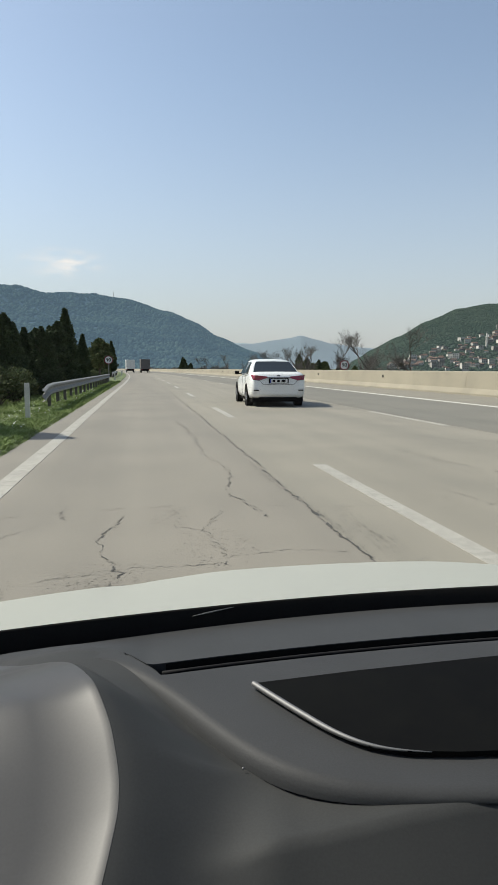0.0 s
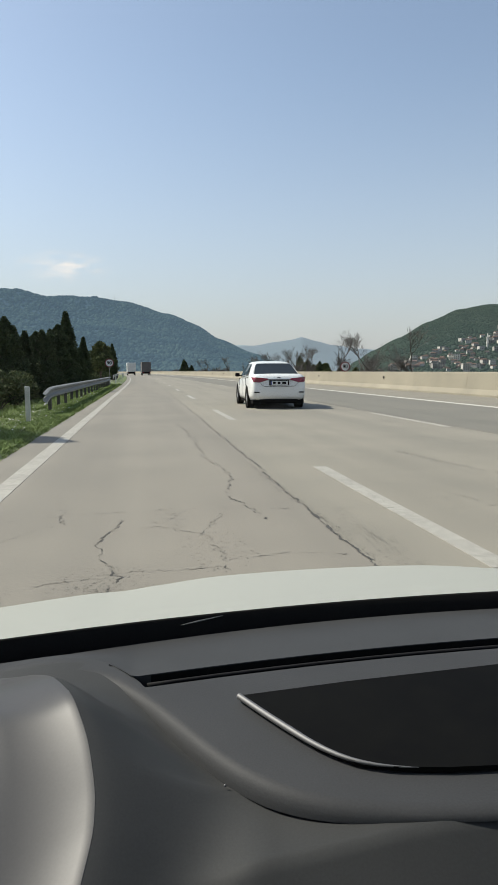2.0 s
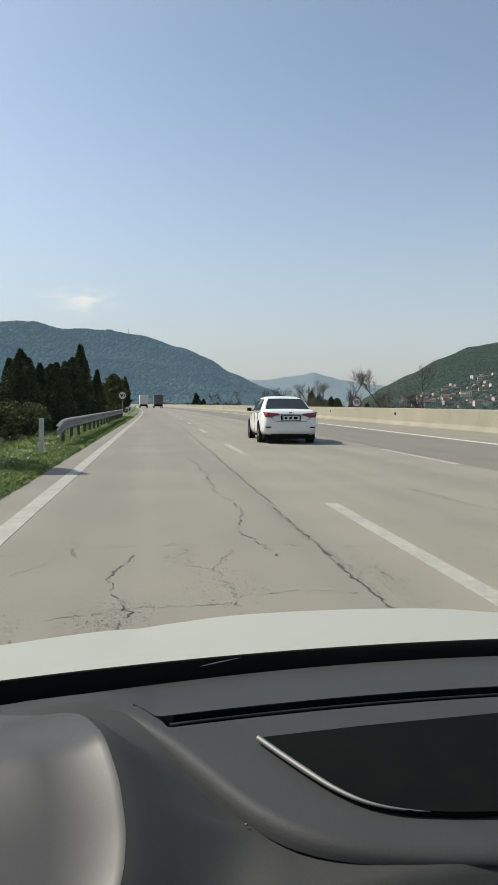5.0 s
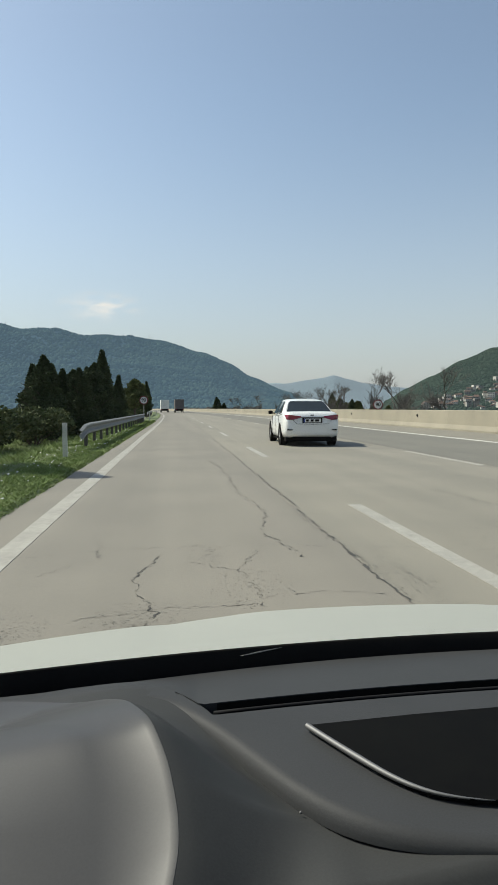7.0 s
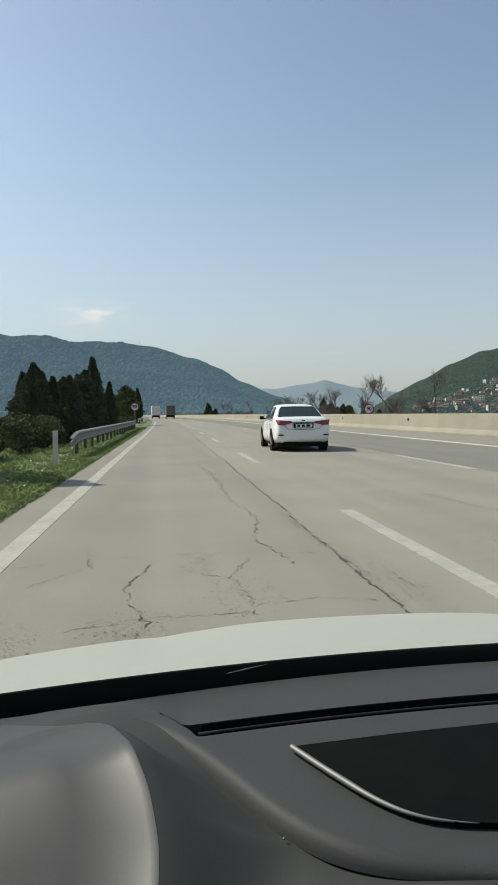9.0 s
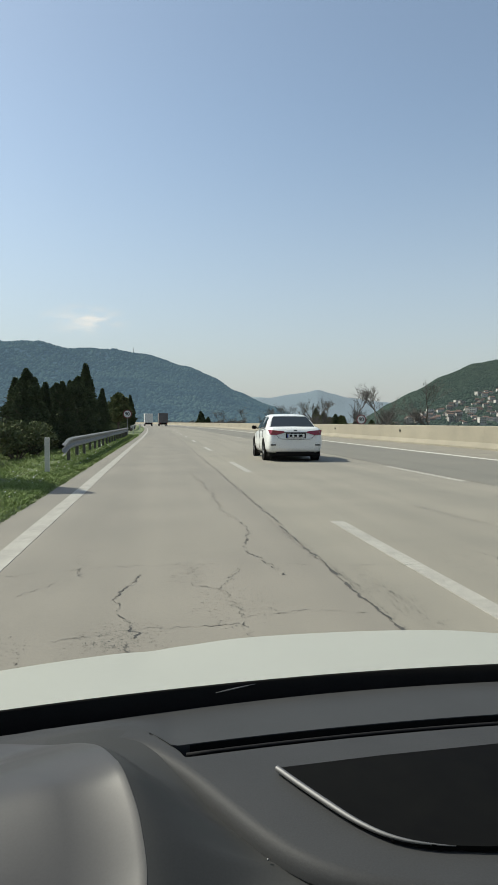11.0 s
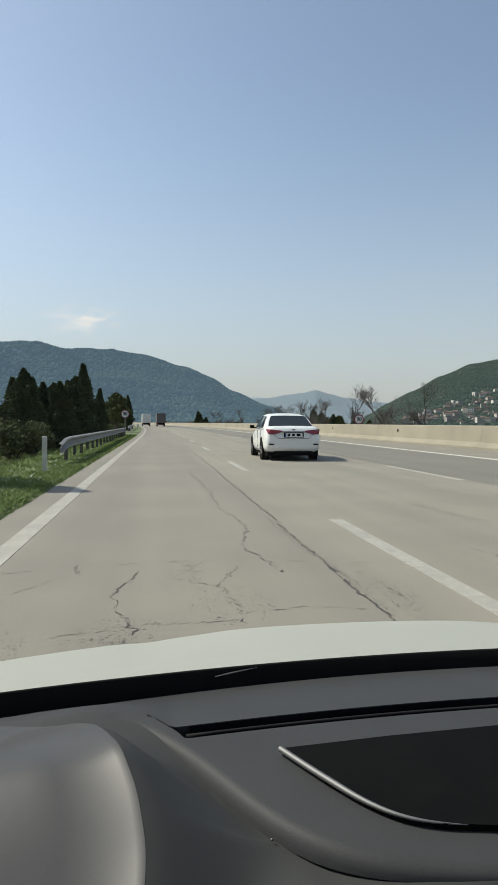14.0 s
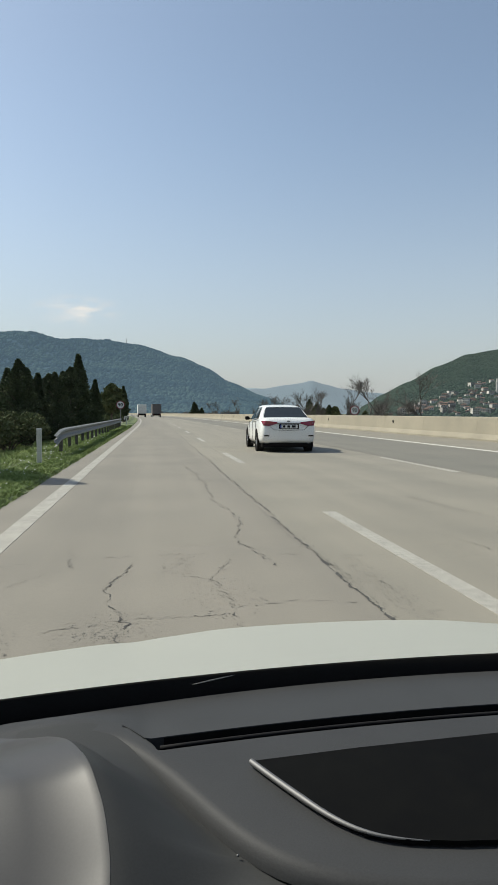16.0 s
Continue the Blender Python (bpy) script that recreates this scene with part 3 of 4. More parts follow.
for i, p in enumerate(rim):
    d = rim[min(i + 1, len(rim) - 1)] - rim[max(i - 1, 0)]
    w = max(0.0, min(1.0, (p.y - 0.57) / 0.06))
    out, up = (Vector((1, 0, 0)) * (1 - w) + Vector((d.y, -d.x, 0)).normalized() * w).normalized(), Vector((0, 0, 1))
    lip = max(0.0, min(1.0, (0.69 - p.y) / 0.14))  # the lip dies out where the hood meets the dashboard
    spine = Vector((-0.33, min(p.y, 0.60), min(p.z - 0.014, 0.872)))
    col = [p - up * 0.010 - out * 0.005, p - up * 0.003 - out * 0.0008, p - up * 0.0008 - out * 0.0001, p + up * 0.0004 - out * 0.0010, p - out * 0.0035]
    start, near = col[-1], []
    for k in range(1, 15):
        q = 0.058 * k / 14
        near.append(p - out * (0.0035 + q) - up * (0.40 * q - 0.40 * q * q / 0.116))
    near += [near[-1].lerp(spine, k / 12) for k in range(1, 13)]
    for k, q in enumerate(near):  # behind the lip the hood sinks softly into the dashboard
        e = (k + 1) / 26
        far = start.lerp(spine, e)
        far.z = start.z + (spine.z - start.z) * e * e * (3 - 2 * e)
        col.append(far.lerp(q, lip))
    hood_cols.append(col)
    side_cols.append([col[0] - out * 0.0006, col[0] - out * 0.012 - up * 0.05, Vector((col[0].x - 0.02, col[0].y, 0.78))])
binnacle = part("instrument_binnacle", grid(hood_cols), M_COWL, own_car, "rounded grey instrument hood with a raised lip", True)
binnacle.data.set_sharp_from_angle(angle=radians(32))
part("binnacle_side", grid(side_cols), M_DASH_DARK, binnacle, "dark side of the hood", True)

# lower panel: falls away from the hood's rim, then turns into the fascia below the padded edge
RIM_X, RIM_Z = [(p.y, p.x) for p in rim if p.y < 0.7075], [(p.y, p.z) for p in rim if p.y < 0.7075]
EDGE_X = [(b, a) for a, b in RIDGE[-3:0:-1]]
rows = []
for j in range(77):
    y = 0.26 + 0.4560 * j / 76
    x0, z0 = max(-0.148, lerp(RIM_X, y) - 0.0006), lerp(RIM_Z, y) + 0.0001
    x1 = 1.24 if y < 0.50 else max(-0.058, lerp(EDGE_X, y) + 0.020)
    run = max(0.05, lerp(EDGE_X, max(0.420, min(y, 0.69))) - x0)
    fall = max(0.46 * run, z0 - PAD + 0.026) * (run + 0.012) / run ** 2
    row = []
    for k in range(61):
        dx = min(x1 - x0, 0.30 * k / 45 if k <= 45 else 0.30 + 1.0 * (k - 45) / 15)
        w = 0.600 - 0.10 * min(1.0, dx / 0.12)
        w = max(0.0, min(1.0, (y - w) / (0.6985 - w)))
        w = w * w * (3 - 2 * w)
        z = z0 - fall * dx * dx / (dx + 0.012)
        face = PAD - roll_depth(x0 + dx) + 0.0002 - 0.005 * max(0.0, min(1.0, (0.17 - x0 - dx) / 0.09)) - 1.0 * max(0.0, 0.416 - y)
        b = max(0.0, min(1.0, (dx - 0.035) / 0.085))
        b = b * b * (3 - 2 * b)
        z += b * ((face - z) / 2 + math.sqrt(((z - face) / 2) ** 2 + 0.008 ** 2))
        row.append((x0 + dx, y, z + (pad_z(x0 + dx) - 0.0003 - z) * w))
    rows.append(row)
part("lower_panel", grid(rows), M_PANEL, own_car, "dark grey dashboard panel curving below the padded edge", True)

# dark display with a bright metal trim on two sides
TRIM = ((0.090, 0.596), (0.105, 0.567), (0.121, 0.538), (0.142, 0.502), (0.165, 0.478), (0.194, 0.4655), (0.234, 0.458), (0.284, 0.453), (0.42, 0.447), (0.62, 0.444))
bm = bmesh.new()
out = [Vector((x, y, PAD + 0.002)) for x, y in TRIM] + [Vector((0.66, 0.50, PAD + 0.002)), Vector((0.66, 0.616, PAD + 0.002)), Vector((0.38, 0.616, PAD + 0.002)), Vector((0.20, 0.606, PAD + 0.002))]
face = bm.faces.new([bm.verts.new(p) for p in out])
ext = bmesh.ops.extrude_face_region(bm, geom=[face])
bmesh.ops.translate(bm, verts=[e for e in ext["geom"] if isinstance(e, bmesh.types.BMVert)], vec=(0, 0, 0.004))
bmesh.ops.recalc_face_normals(bm, faces=bm.faces[:])
display = part("display", bm, M_SCREEN, own_car, "matt black display, switched off")
pts = [Vector((x, y, PAD + 0.0055)) for x, y in TRIM]
for _ in range(3):
    pts = [pts[0]] + [q for a, b in zip(pts, pts[1:]) for q in (a * 0.75 + b * 0.25, a * 0.25 + b * 0.75)] + [pts[-1]]
pts = [p for p in pts if p.x < 0.212]
rad = [max(0.0004, 0.0029 - 0.0025 * max(0, min(1, (p.x - 0.125) / 0.085))) for p in pts]
part("display_trim", tube(pts, rad, 10), M_CHROME, display, "satin metal trim strip", True)

# black frit along the foot of the windscreen, cowl behind it
rows, back = [], []
for i in range(61):
    x = -0.46 + 1.76 * i / 60
    y = glass_y(x)
    top = 0.8425 + 0.0205 + 0.0062 * min(1.6, (x - 0.40) ** 2 * 2.8)
    rows.append([(x, y + 0.003, 0.838), (x, y + 0.0045, 0.8445), (x, y + 0.010, top - 0.002), (x, y + 0.012, top), (x, y + 0.014, top - 0.002), (x, y + 0.010, 0.835)])
    back.append([(x, y + 0.014, 0.838), (x, y + 0.05, 0.832), (x, y + 0.10, 0.815), (x, y + 0.125, 0.79)])
frit = part("windscreen_base", grid(rows), M_BLACK, own_car, "black band at the foot of the windscreen", True)
part("cowl_cover", grid(back), M_BLACK, own_car, "black plastic cowl", True)
# a reflection on the black band, imitated by a thin bright metal bar
part("glint_sliver", tube([(0.047 + 0.0079 * i, 0.8135 + 0.0013 * i, 0.8595 + 0.0008 * i) for i in range(8)], [0.0002, 0.0005, 0.0008, 0.0009, 0.0008, 0.0006, 0.0004, 0.0002], 6), M_CHROME, frit, "bright metal sliver imitating a reflected glint", True)


# white bonnet and a plain body below it
def bonnet_z(x, y):
    k = y - 0.947
    e = abs(x - CENTRE)
    z = 0.8185 - 0.14 * k - 0.155 * k * k - 0.075 * e * e
    z += 0.008 / (1 + math.exp((e - 0.32) / 0.03)) * max(0, min(1, k * 2.5))  # raised middle
    z -= 0.004 * math.exp(-((e - 0.47) / 0.05) ** 2) * max(0, min(1, k * 2.5))  # pressed crease
    return z


rows = []
for j in range(46):
    row = []
    for i in range(81):
        x = CENTRE - 0.95 + 1.9 * i / 80
        y = glass_y(x) + 0.102 + (0.95 - 0.10 * (x - CENTRE) ** 2) * j / 45
        row.append((x, y, bonnet_z(x, y)))
    rows.append(row)
part("bonnet", grid(rows), M_BONNET, own_car, "glossy white bonnet, coloured darker than the body", True)
bm = box(CENTRE - 0.86, CENTRE + 0.86, 0.86, 1.70, 0.26, 0.44, 0.06, 3)
part("front_body", bm, M_PAINT, own_car, "white front wings and bumper")
part("floor_pan", box(CENTRE - 0.82, CENTRE + 0.82, -2.75, 0.80, 0.24, 0.34, 0.02), M_BLACK, own_car, "dark floor of the cabin")
part("tail_body", box(CENTRE - 0.86, CENTRE + 0.86, -2.85, -1.95, 0.34, 0.93, 0.10, 4), M_PAINT, own_car, "white tail of the body")
for sx in (-1, 1):
    part("door_wall", box(CENTRE + sx * 0.86 - 0.04, CENTRE + sx * 0.86 + 0.04, -2.0, 0.62, 0.30, 0.92, 0.03, 3), M_PAINT, own_car, "white door")
    part("front_wing", box(CENTRE + sx * 0.85 - 0.05, CENTRE + sx * 0.85 + 0.05, 0.62, 1.62, 0.30, 0.50, 0.04, 3), M_PAINT, own_car, "white front wing")
    for a, b in (((0.84, -0.75, 0.90), (0.62, -0.70, 1.45)), ((0.80, -2.0, 0.90), (0.58, -1.50, 1.42))):
        part("pillar", tube([(CENTRE + sx * a[0], a[1], a[2]), (CENTRE + sx * b[0], b[1], b[2])], [0.05, 0.04], 10), M_PAINT, own_car, "white roof pillar")
def pane_material():
    m = bpy.data.materials.new("windscreen_glass")
    m.use_nodes = True
    n, l = m.node_tree.nodes, m.node_tree.links
    n.remove(n["Principled BSDF"])
    clear, gloss, both = n.new("ShaderNodeBsdfTransparent"), n.new("ShaderNodeBsdfGlossy"), n.new("ShaderNodeMixShader")
    gloss.inputs["Roughness"].default_value = 0.03
    clear.inputs[0].default_value = (0.985, 0.995, 0.99, 1)
    both.inputs[0].default_value = 0.03
    l.new(clear.outputs[0], both.inputs[1]), l.new(gloss.outputs[0], both.inputs[2]), l.new(both.outputs[0], n["Material Output"].inputs[0])
    return m


rows = []
for j in range(13):
    k = j / 12
    row = []
    for i in range(25):
        e = -1 + i / 12
        x = CENTRE + e * (0.87 - 0.19 * k)
        row.append((x, (glass_y(x) + 0.012) * (1 - k) + (0.09 - 0.05 * e * e) * k + 0.02 * math.sin(k * math.pi), 0.862 + (1.462 - 0.862 - 0.03 * e * e) * k + 0.035 * math.sin(k * math.pi)))
    rows.append(row)
pane = part("windscreen", grid(rows), pane_material(), own_car, "clear curved windscreen", True)
pane.visible_shadow = False
for sx in (-1, 1):
    part("front_pillar", tube([(CENTRE + sx * 0.90, 0.66, 0.86), (CENTRE + sx * 0.83, 0.38, 1.16), (CENTRE + sx * 0.70, 0.06, 1.45)], [0.04, 0.034, 0.034], 10), M_PAINT, own_car, "white windscreen pillar", True)
rows = []
for j in range(13):
    y = 0.08 - 1.75 * j / 12
    crown = 1.50 - 0.045 * ((y + 0.7) / 0.95) ** 2
    rows.append([(CENTRE + 0.64 * math.sin(a) , y, crown - 0.05 * (1 - math.cos(a)) - 0.03) for a in [radians(-80 + 160 * k / 16) for k in range(17)]])
    rows[-1] = rows[-1] + [(x, y, z + 0.03) for x, y, z in rows[-1][::-1]] + [rows[-1][0]]
part("roof", grid(rows), M_PAINT, own_car, "white roof with a pale lining", True)
for sx in (-0.78, 0.78):
    for sy in (1.15, -1.55):
        bm = bmesh.new()
        bmesh.ops.create_cone(bm, cap_ends=True, segments=28, radius1=0.32, radius2=0.32, depth=0.2, matrix=pose(CENTRE + sx, sy, 0.32, 0, 90, 0))
        part("wheel", bm, M_TYRE, own_car, "black tyre")

# ================= plants =================
def leaf_cloud(points, size, rng, flat=0.5):
    """Small leaf-shaped tufts, two crossed blades each, at the points."""
    verts, faces = [], []
    for p, n in points:
        for _ in range(2):
            a = Vector((rng.uniform(-1, 1), rng.uniform(-1, 1), rng.uniform(-0.4, 0.9))).normalized()
            a = (a + n * flat).normalized()
            b = a.cross(Vector((rng.uniform(-1, 1), rng.uniform(-1, 1), rng.uniform(-1, 1)))).normalized()
            s = size * rng.uniform(0.6, 1.4)
            o = len(verts)
            verts += [p - b * s * 0.32, p + a * s * 0.5 - b * s * 0.28, p + a * s * 1.1, p + a * s * 0.45 + b * s * 0.34, p + b * s * 0.22]
            faces += [(o, o + 1, o + 2, o + 3, o + 4)]
    return verts, faces


def trunk_mesh(height, r0, rng, limbs=7, spread=0.5, start=0.25):
    v, f = tube([(0.03 * math.sin(i * 1.7), 0.03 * math.cos(i * 1.3), height * i / 8 - 0.1) for i in range(9)], [r0 * (1 - i / 9.5) for i in range(9)], 8)
    for k in range(limbs):
        z = height * (start + (0.95 - start) * k / limbs)
        a = rng.random() * 6.28
        l = spread * (1.1 - z / height) + 0.12
        p = [(math.cos(a) * l * t, math.sin(a) * l * t, z + l * 0.5 * t) for t in (0, 0.5, 1)]
        v2, f2 = tube(p, [r0 * 0.35, r0 * 0.22, r0 * 0.08], 5)
        o = len(v)
        v, f = v + v2, f + [tuple(o + q for q in g) for g in f2]
    return v, f


def conifer(name, label, category, height, radius, count, seed, leaf=0.14, pointed=1.0, skirt=0.06, material=None, group=""):
    rng = random.Random(seed)
    tree = thing(name, pose(0, 0, 0), label, category, group)
    part("trunk", trunk_mesh(height * 0.93, height * 0.028, rng, 9, radius), M_BARK, tree, "brown bark")
    lobes = [(rng.random() * 6.28, rng.uniform(0.1, 0.85), rng.uniform(0.18, 0.42)) for _ in range(34)]
    pts = []
    while len(pts) < count:
        h = rng.random() ** 0.8
        a = rng.random() * 6.28
        r = radius * (math.sin(min(1, h / 0.24) * 1.57) ** 0.6) * max(0.03, (1 - h) ** (0.75 * pointed))
        bump = 0.60
        for la, lh, ls in lobes:
            d = abs((a - la + math.pi) % math.tau - math.pi) * 0.5 + abs(h - lh) * 2.2
            bump = max(bump, 1.22 - d / ls * 0.6) if d < ls else bump
        if rng.random() > 0.55 + 0.5 * bump:
            continue
        rr = r * bump * rng.uniform(0.55, 1.0) ** 0.5
        n = Vector((math.cos(a), math.sin(a), 0.25))
        pts.append((Vector((math.cos(a) * rr, math.sin(a) * rr, height * (skirt + (1 - skirt) * h) * (1 + 0.05 * (bump - 0.9)) + rng.uniform(-0.08, 0.08))), n))
    part("crown", leaf_cloud(pts, leaf, rng), material or M_PINE, tree, "dense dark green needles")
    return tree


def bush(name, label, radius, height, count, seed, leaf=0.10, material=None):
    rng = random.Random(seed)
    b = thing(name, pose(0, 0, 0), label, "bush", "roadside bushes")
    v, f = [], []
    for k in range(7):
        a, l = rng.random() * 6.28, rng.uniform(0.4, 0.9)
        v2, f2 = tube([(0, 0, -0.15), (math.cos(a) * radius * 0.3, math.sin(a) * radius * 0.3, height * 0.4 * l), (math.cos(a) * radius * 0.7, math.sin(a) * radius * 0.7, height * 0.85 * l)], [0.03, 0.02, 0.006], 5)
        o = len(v)
        v, f = v + v2, f + [tuple(o + q for q in g) for g in f2]
    part("stems", (v, f), M_BARK, b)
    cores = [(rng.uniform(-0.6, 0.6) * radius, rng.uniform(-0.6, 0.6) * radius, height * rng.uniform(0.3, 0.72), rng.uniform(0.3, 0.55)) for _ in range(9)]
    pts = []
    for _ in range(count):
        cx, cy, cz, s = rng.choice(cores)
        d = Vector((rng.gauss(0, 1), rng.gauss(0, 1), rng.gauss(0, 1))).normalized()
        r = s * radius * rng.uniform(0.6, 1.0)
        pts.append((Vector((cx, cy, max(0.05, cz))) + Vector((d.x * r, d.y * r, d.z * r * 0.75)), d))
    part("leaves", leaf_cloud(pts, leaf, rng), material or M_BUSH, b)
    return b


def bare_tree(name, label, height, seed):
    rng = random.Random(seed)
    tree = thing(name, pose(0, 0, 0), label, "tree", "bare trees")
    v, f = [], []

    def branch(p, d, length, r, depth):
        nonlocal v, f
        pts = [p]
        for _ in range(3):
            d = (d + Vector((rng.uniform(-0.22, 0.22), rng.uniform(-0.22, 0.22), rng.uniform(-0.05, 0.16)))).normalized()
            pts.append(pts[-1] + d * length / 3)
        v2, f2 = tube(pts, [r, r * 0.85, r * 0.7, r * 0.55], 5 if depth < 2 else 3)
        o = len(v)
        v, f = v + v2, f + [tuple(o + q for q in g) for g in f2]
        if depth < 5:
            for _ in range(4 if depth < 3 else 3):
                q = pts[rng.choice((1, 2, 3))]
                e = (d + Vector((rng.uniform(-1.1, 1.1), rng.uniform(-1.1, 1.1), rng.uniform(-0.1, 0.5)))).normalized()
                branch(q, e, length * rng.uniform(0.55, 0.78), max(0.013, r * 0.5), depth + 1)

    branch(Vector((0, 0, -0.3)), Vector((0, 0, 1)), height * 0.42, height * 0.022, 0)
    part("branch_crown", (v, f), M_TWIG, tree, "bare grey-brown twigs")
    return tree


def at(x, y, z=None, turn=0.0, size=1.0, tall=1.0):
    """A pose on the ground beside the road, following its bend."""
    g = ground_height(x, y) if z is None else z
    return pose(x + bend(y), y, g, 0, 0, turn) @ Matrix.Diagonal((size, size, size * tall, 1))


def spread(first, spots, group=""):
    """The first thing goes to the first spot, copies to the others."""
    if group:
        first["group"] = group
    for m in spots[1:]:
        copy_thing(first, Matrix.Identity(4)).matrix_basis = m
    first.matrix_basis = spots[0]


rng = random.Random(12)
spread(conifer("conifer", "dark green bushy cypress on the grass verge", "tree", 4.3, 1.75, 16000, 1, leaf=0.10, pointed=0.8), [
    at(-5.0, 41.0), at(-5.9, 46.5, None, 100, 0.9), at(-6.6, 43, None, 10, 0.95), at(-4.4, -2.0, None, 10, 1.0)], "verge conifers")
spread(conifer("conifer", "slim pointed dark cypress on the grass verge", "tree", 3.9, 1.35, 11000, 2, leaf=0.10, pointed=0.95), [
    at(-5.6, 38.5), at(-6.05, 13.6, None, 40, 1.5), at(-6.7, 39.5, None, 120, 1.0), at(-7.6, 41, None, 60, 1.1), at(-5.3, 49, None, 150, 0.9), at(-6.0, 52, None, 20, 1.0), at(-7.3, 37, None, 230, 1.15), at(-8.2, 38.5, None, 310, 1.05), at(-8.6, 44, None, 15, 1.25), at(-5.0, 55, None, 75, 0.8)], "verge conifers")
spread(conifer("tall_cypress", "tall dark cypress with a narrow pointed top", "tree", 6.6, 1.5, 5200, 3, leaf=0.2, pointed=1.1), [
    at(-6.4, 58), at(-5.4, 63, None, 210, 0.72), at(-8.0, 60, None, 95, 0.8), at(-4.6, 128), at(-5.6, 135, None, 60, 0.85), at(-5.2, 142, None, 90, 0.8), at(-7, 124, None, 20, 0.7), at(-4.8, 150, None, 130, 0.75), at(-8.5, 131, None, 20, 0.7), at(-10.5, 127, None, 45, 0.6)], "cypress clumps")
spread(conifer("spreading_conifer", "dark conifer standing beyond the concrete barrier", "tree", 6.0, 2.4, 4200, 5, leaf=0.26, pointed=0.9), [
    at(19, 222), at(22, 225, None, 60, 0.8)] + [at(52.0 + 1.15 * k + rng.uniform(-0.5, 0.5), 218 + rng.uniform(-8, 8), -2.0, rng.random() * 360, rng.uniform(0.6, 1.15), rng.uniform(0.75, 1.2)) for k in range(17)], "conifers beyond the barrier")
spread(conifer("round_tree", "broad green tree beside the guard rail", "tree", 4.6, 1.7, 3600, 6, leaf=0.22, pointed=0.5, skirt=0.32, material=M_BUSH), [
    at(-4.5, 74), at(56, 209, -2, 40, 1.3), at(61, 212, -2, 90, 1.1), at(50, 206, -2, 140, 1.0), at(66, 215, -2, 10, 1.2), at(72, 216, -2, 30, 1.0), at(46, 204, -2, 70, 0.8), at(53, 203, -2, 170, 0.75), at(58, 204, -2, 220, 0.9), at(64, 206, -2, 250, 0.8), at(69, 206, -2, 300, 0.85), at(78, 218, -2, 330, 0.9), at(84, 214, -2, 130, 0.7), at(75, 208, -2, 15, 0.6)], "field trees")
spots = [at(-5.0 - rng.random() * 3.5, y + rng.uniform(-2, 2), None, rng.random() * 360, rng.uniform(0.6, 1.15)) for y in list(range(56, 66, 4)) + list(range(98, 235, 5))]
spots += [at(-7.2 - rng.random() * 4, y, None, rng.random() * 360, rng.uniform(0.5, 1.0)) for y in (18, 22, 26, 31, 36, 41, 47)]
spots += [at(-5.4 - rng.random() * 2.6, y, None, rng.random() * 360, rng.uniform(1.0, 1.35)) for y in (22.5, 24, 26, 28.5, 30, 32, 34, 35.5, 38, 40, 43)]
half = len(spots) // 2
rng.shuffle(spots)
spread(bush("bush", "olive-green roadside bush in rough grass", 1.25, 1.7, 2300, 7), spots[:half])
spread(bush("bush", "dense dark green roadside shrub in rough grass", 1.0, 1.35, 2000, 8, 0.09, M_PINE), spots[half:])
spread(bare_tree("bare_tree", "leafless grey-brown tree beyond the barrier", 7.0, 9), [
    at(23, 97, -1.6), at(26, 104, -1.8, 50, 1.1), at(24, 112, -1.6, 140, 0.9), at(30, 117, -2, 200, 1.15), at(27, 126, -1.8, 20, 1.0), at(33, 133, -2, 280, 1.15), at(26, 141, -1.8, 100, 1.0), at(29, 152, -2, 70, 1.2),
    at(24, 160, -1.6, 230, 1.0), at(35, 168, -2, 310, 1.2), at(22, 178, -1.6, 160, 0.95), at(33, 190, -2, 15, 1.1), at(24, 204, -1.6, 200, 1.0), at(25, 84, -1.6, 35, 1.2), at(30, 88, -1.6, 95, 1.3), at(28, 76, -1.6, 185, 1.1), at(36, 82, -1.6, 255, 1.3)], "bare trees")
spread(bush("bramble_hedge", "brown leafless scrub along the barrier", 2.2, 2.4, 1300, 10, 0.16, M_TWIG), [
    at(17.5 + rng.random() * 8, y, -1.2, rng.random() * 360, rng.uniform(0.8, 1.4)) for y in range(150, 420, 9)], "brown scrub")


def grass_strip(x0, x1, y0, y1, count, height, seed, label, bank=False):
    rng = random.Random(seed)
    verts, faces = [], []
    for _ in range(count):
        y = y0 + (y1 - y0) * rng.random() ** 1.7
        x = rng.uniform(x0, x1)
        edge = min(1, (x1 - x) / 0.12)
        h = height * rng.uniform(0.4, 1.2) * (0.4 + 0.6 * edge) * (0.5 + 1.0 * abs(noise.noise((x * 1.3, y * 0.8, 2))) * 1.6)
        a = rng.random() * 6.28
        w = 0.006 + 0.0007 * y
        z = 0.042 * max(0.0, min(1.0, (-1.90 - x) / 0.09)) if bank else ground_height(x, y) - 0.01
        dx, dy = math.cos(a) * w, math.sin(a) * w
        lx, ly = rng.uniform(-1.5, 1.5) * h, rng.uniform(-1.5, 1.5) * h
        o = len(verts)
        b = bend(y)
        verts += [(x + b - dx, y - dy, z), (x + b + dx, y + dy, z), (x + b + lx, y + ly, z + h)]
        faces.append((o, o + 1, o + 2))
    return tagged(part("verge_grass", (verts, faces), M_GRASS), label, "grass", kind="stuff")


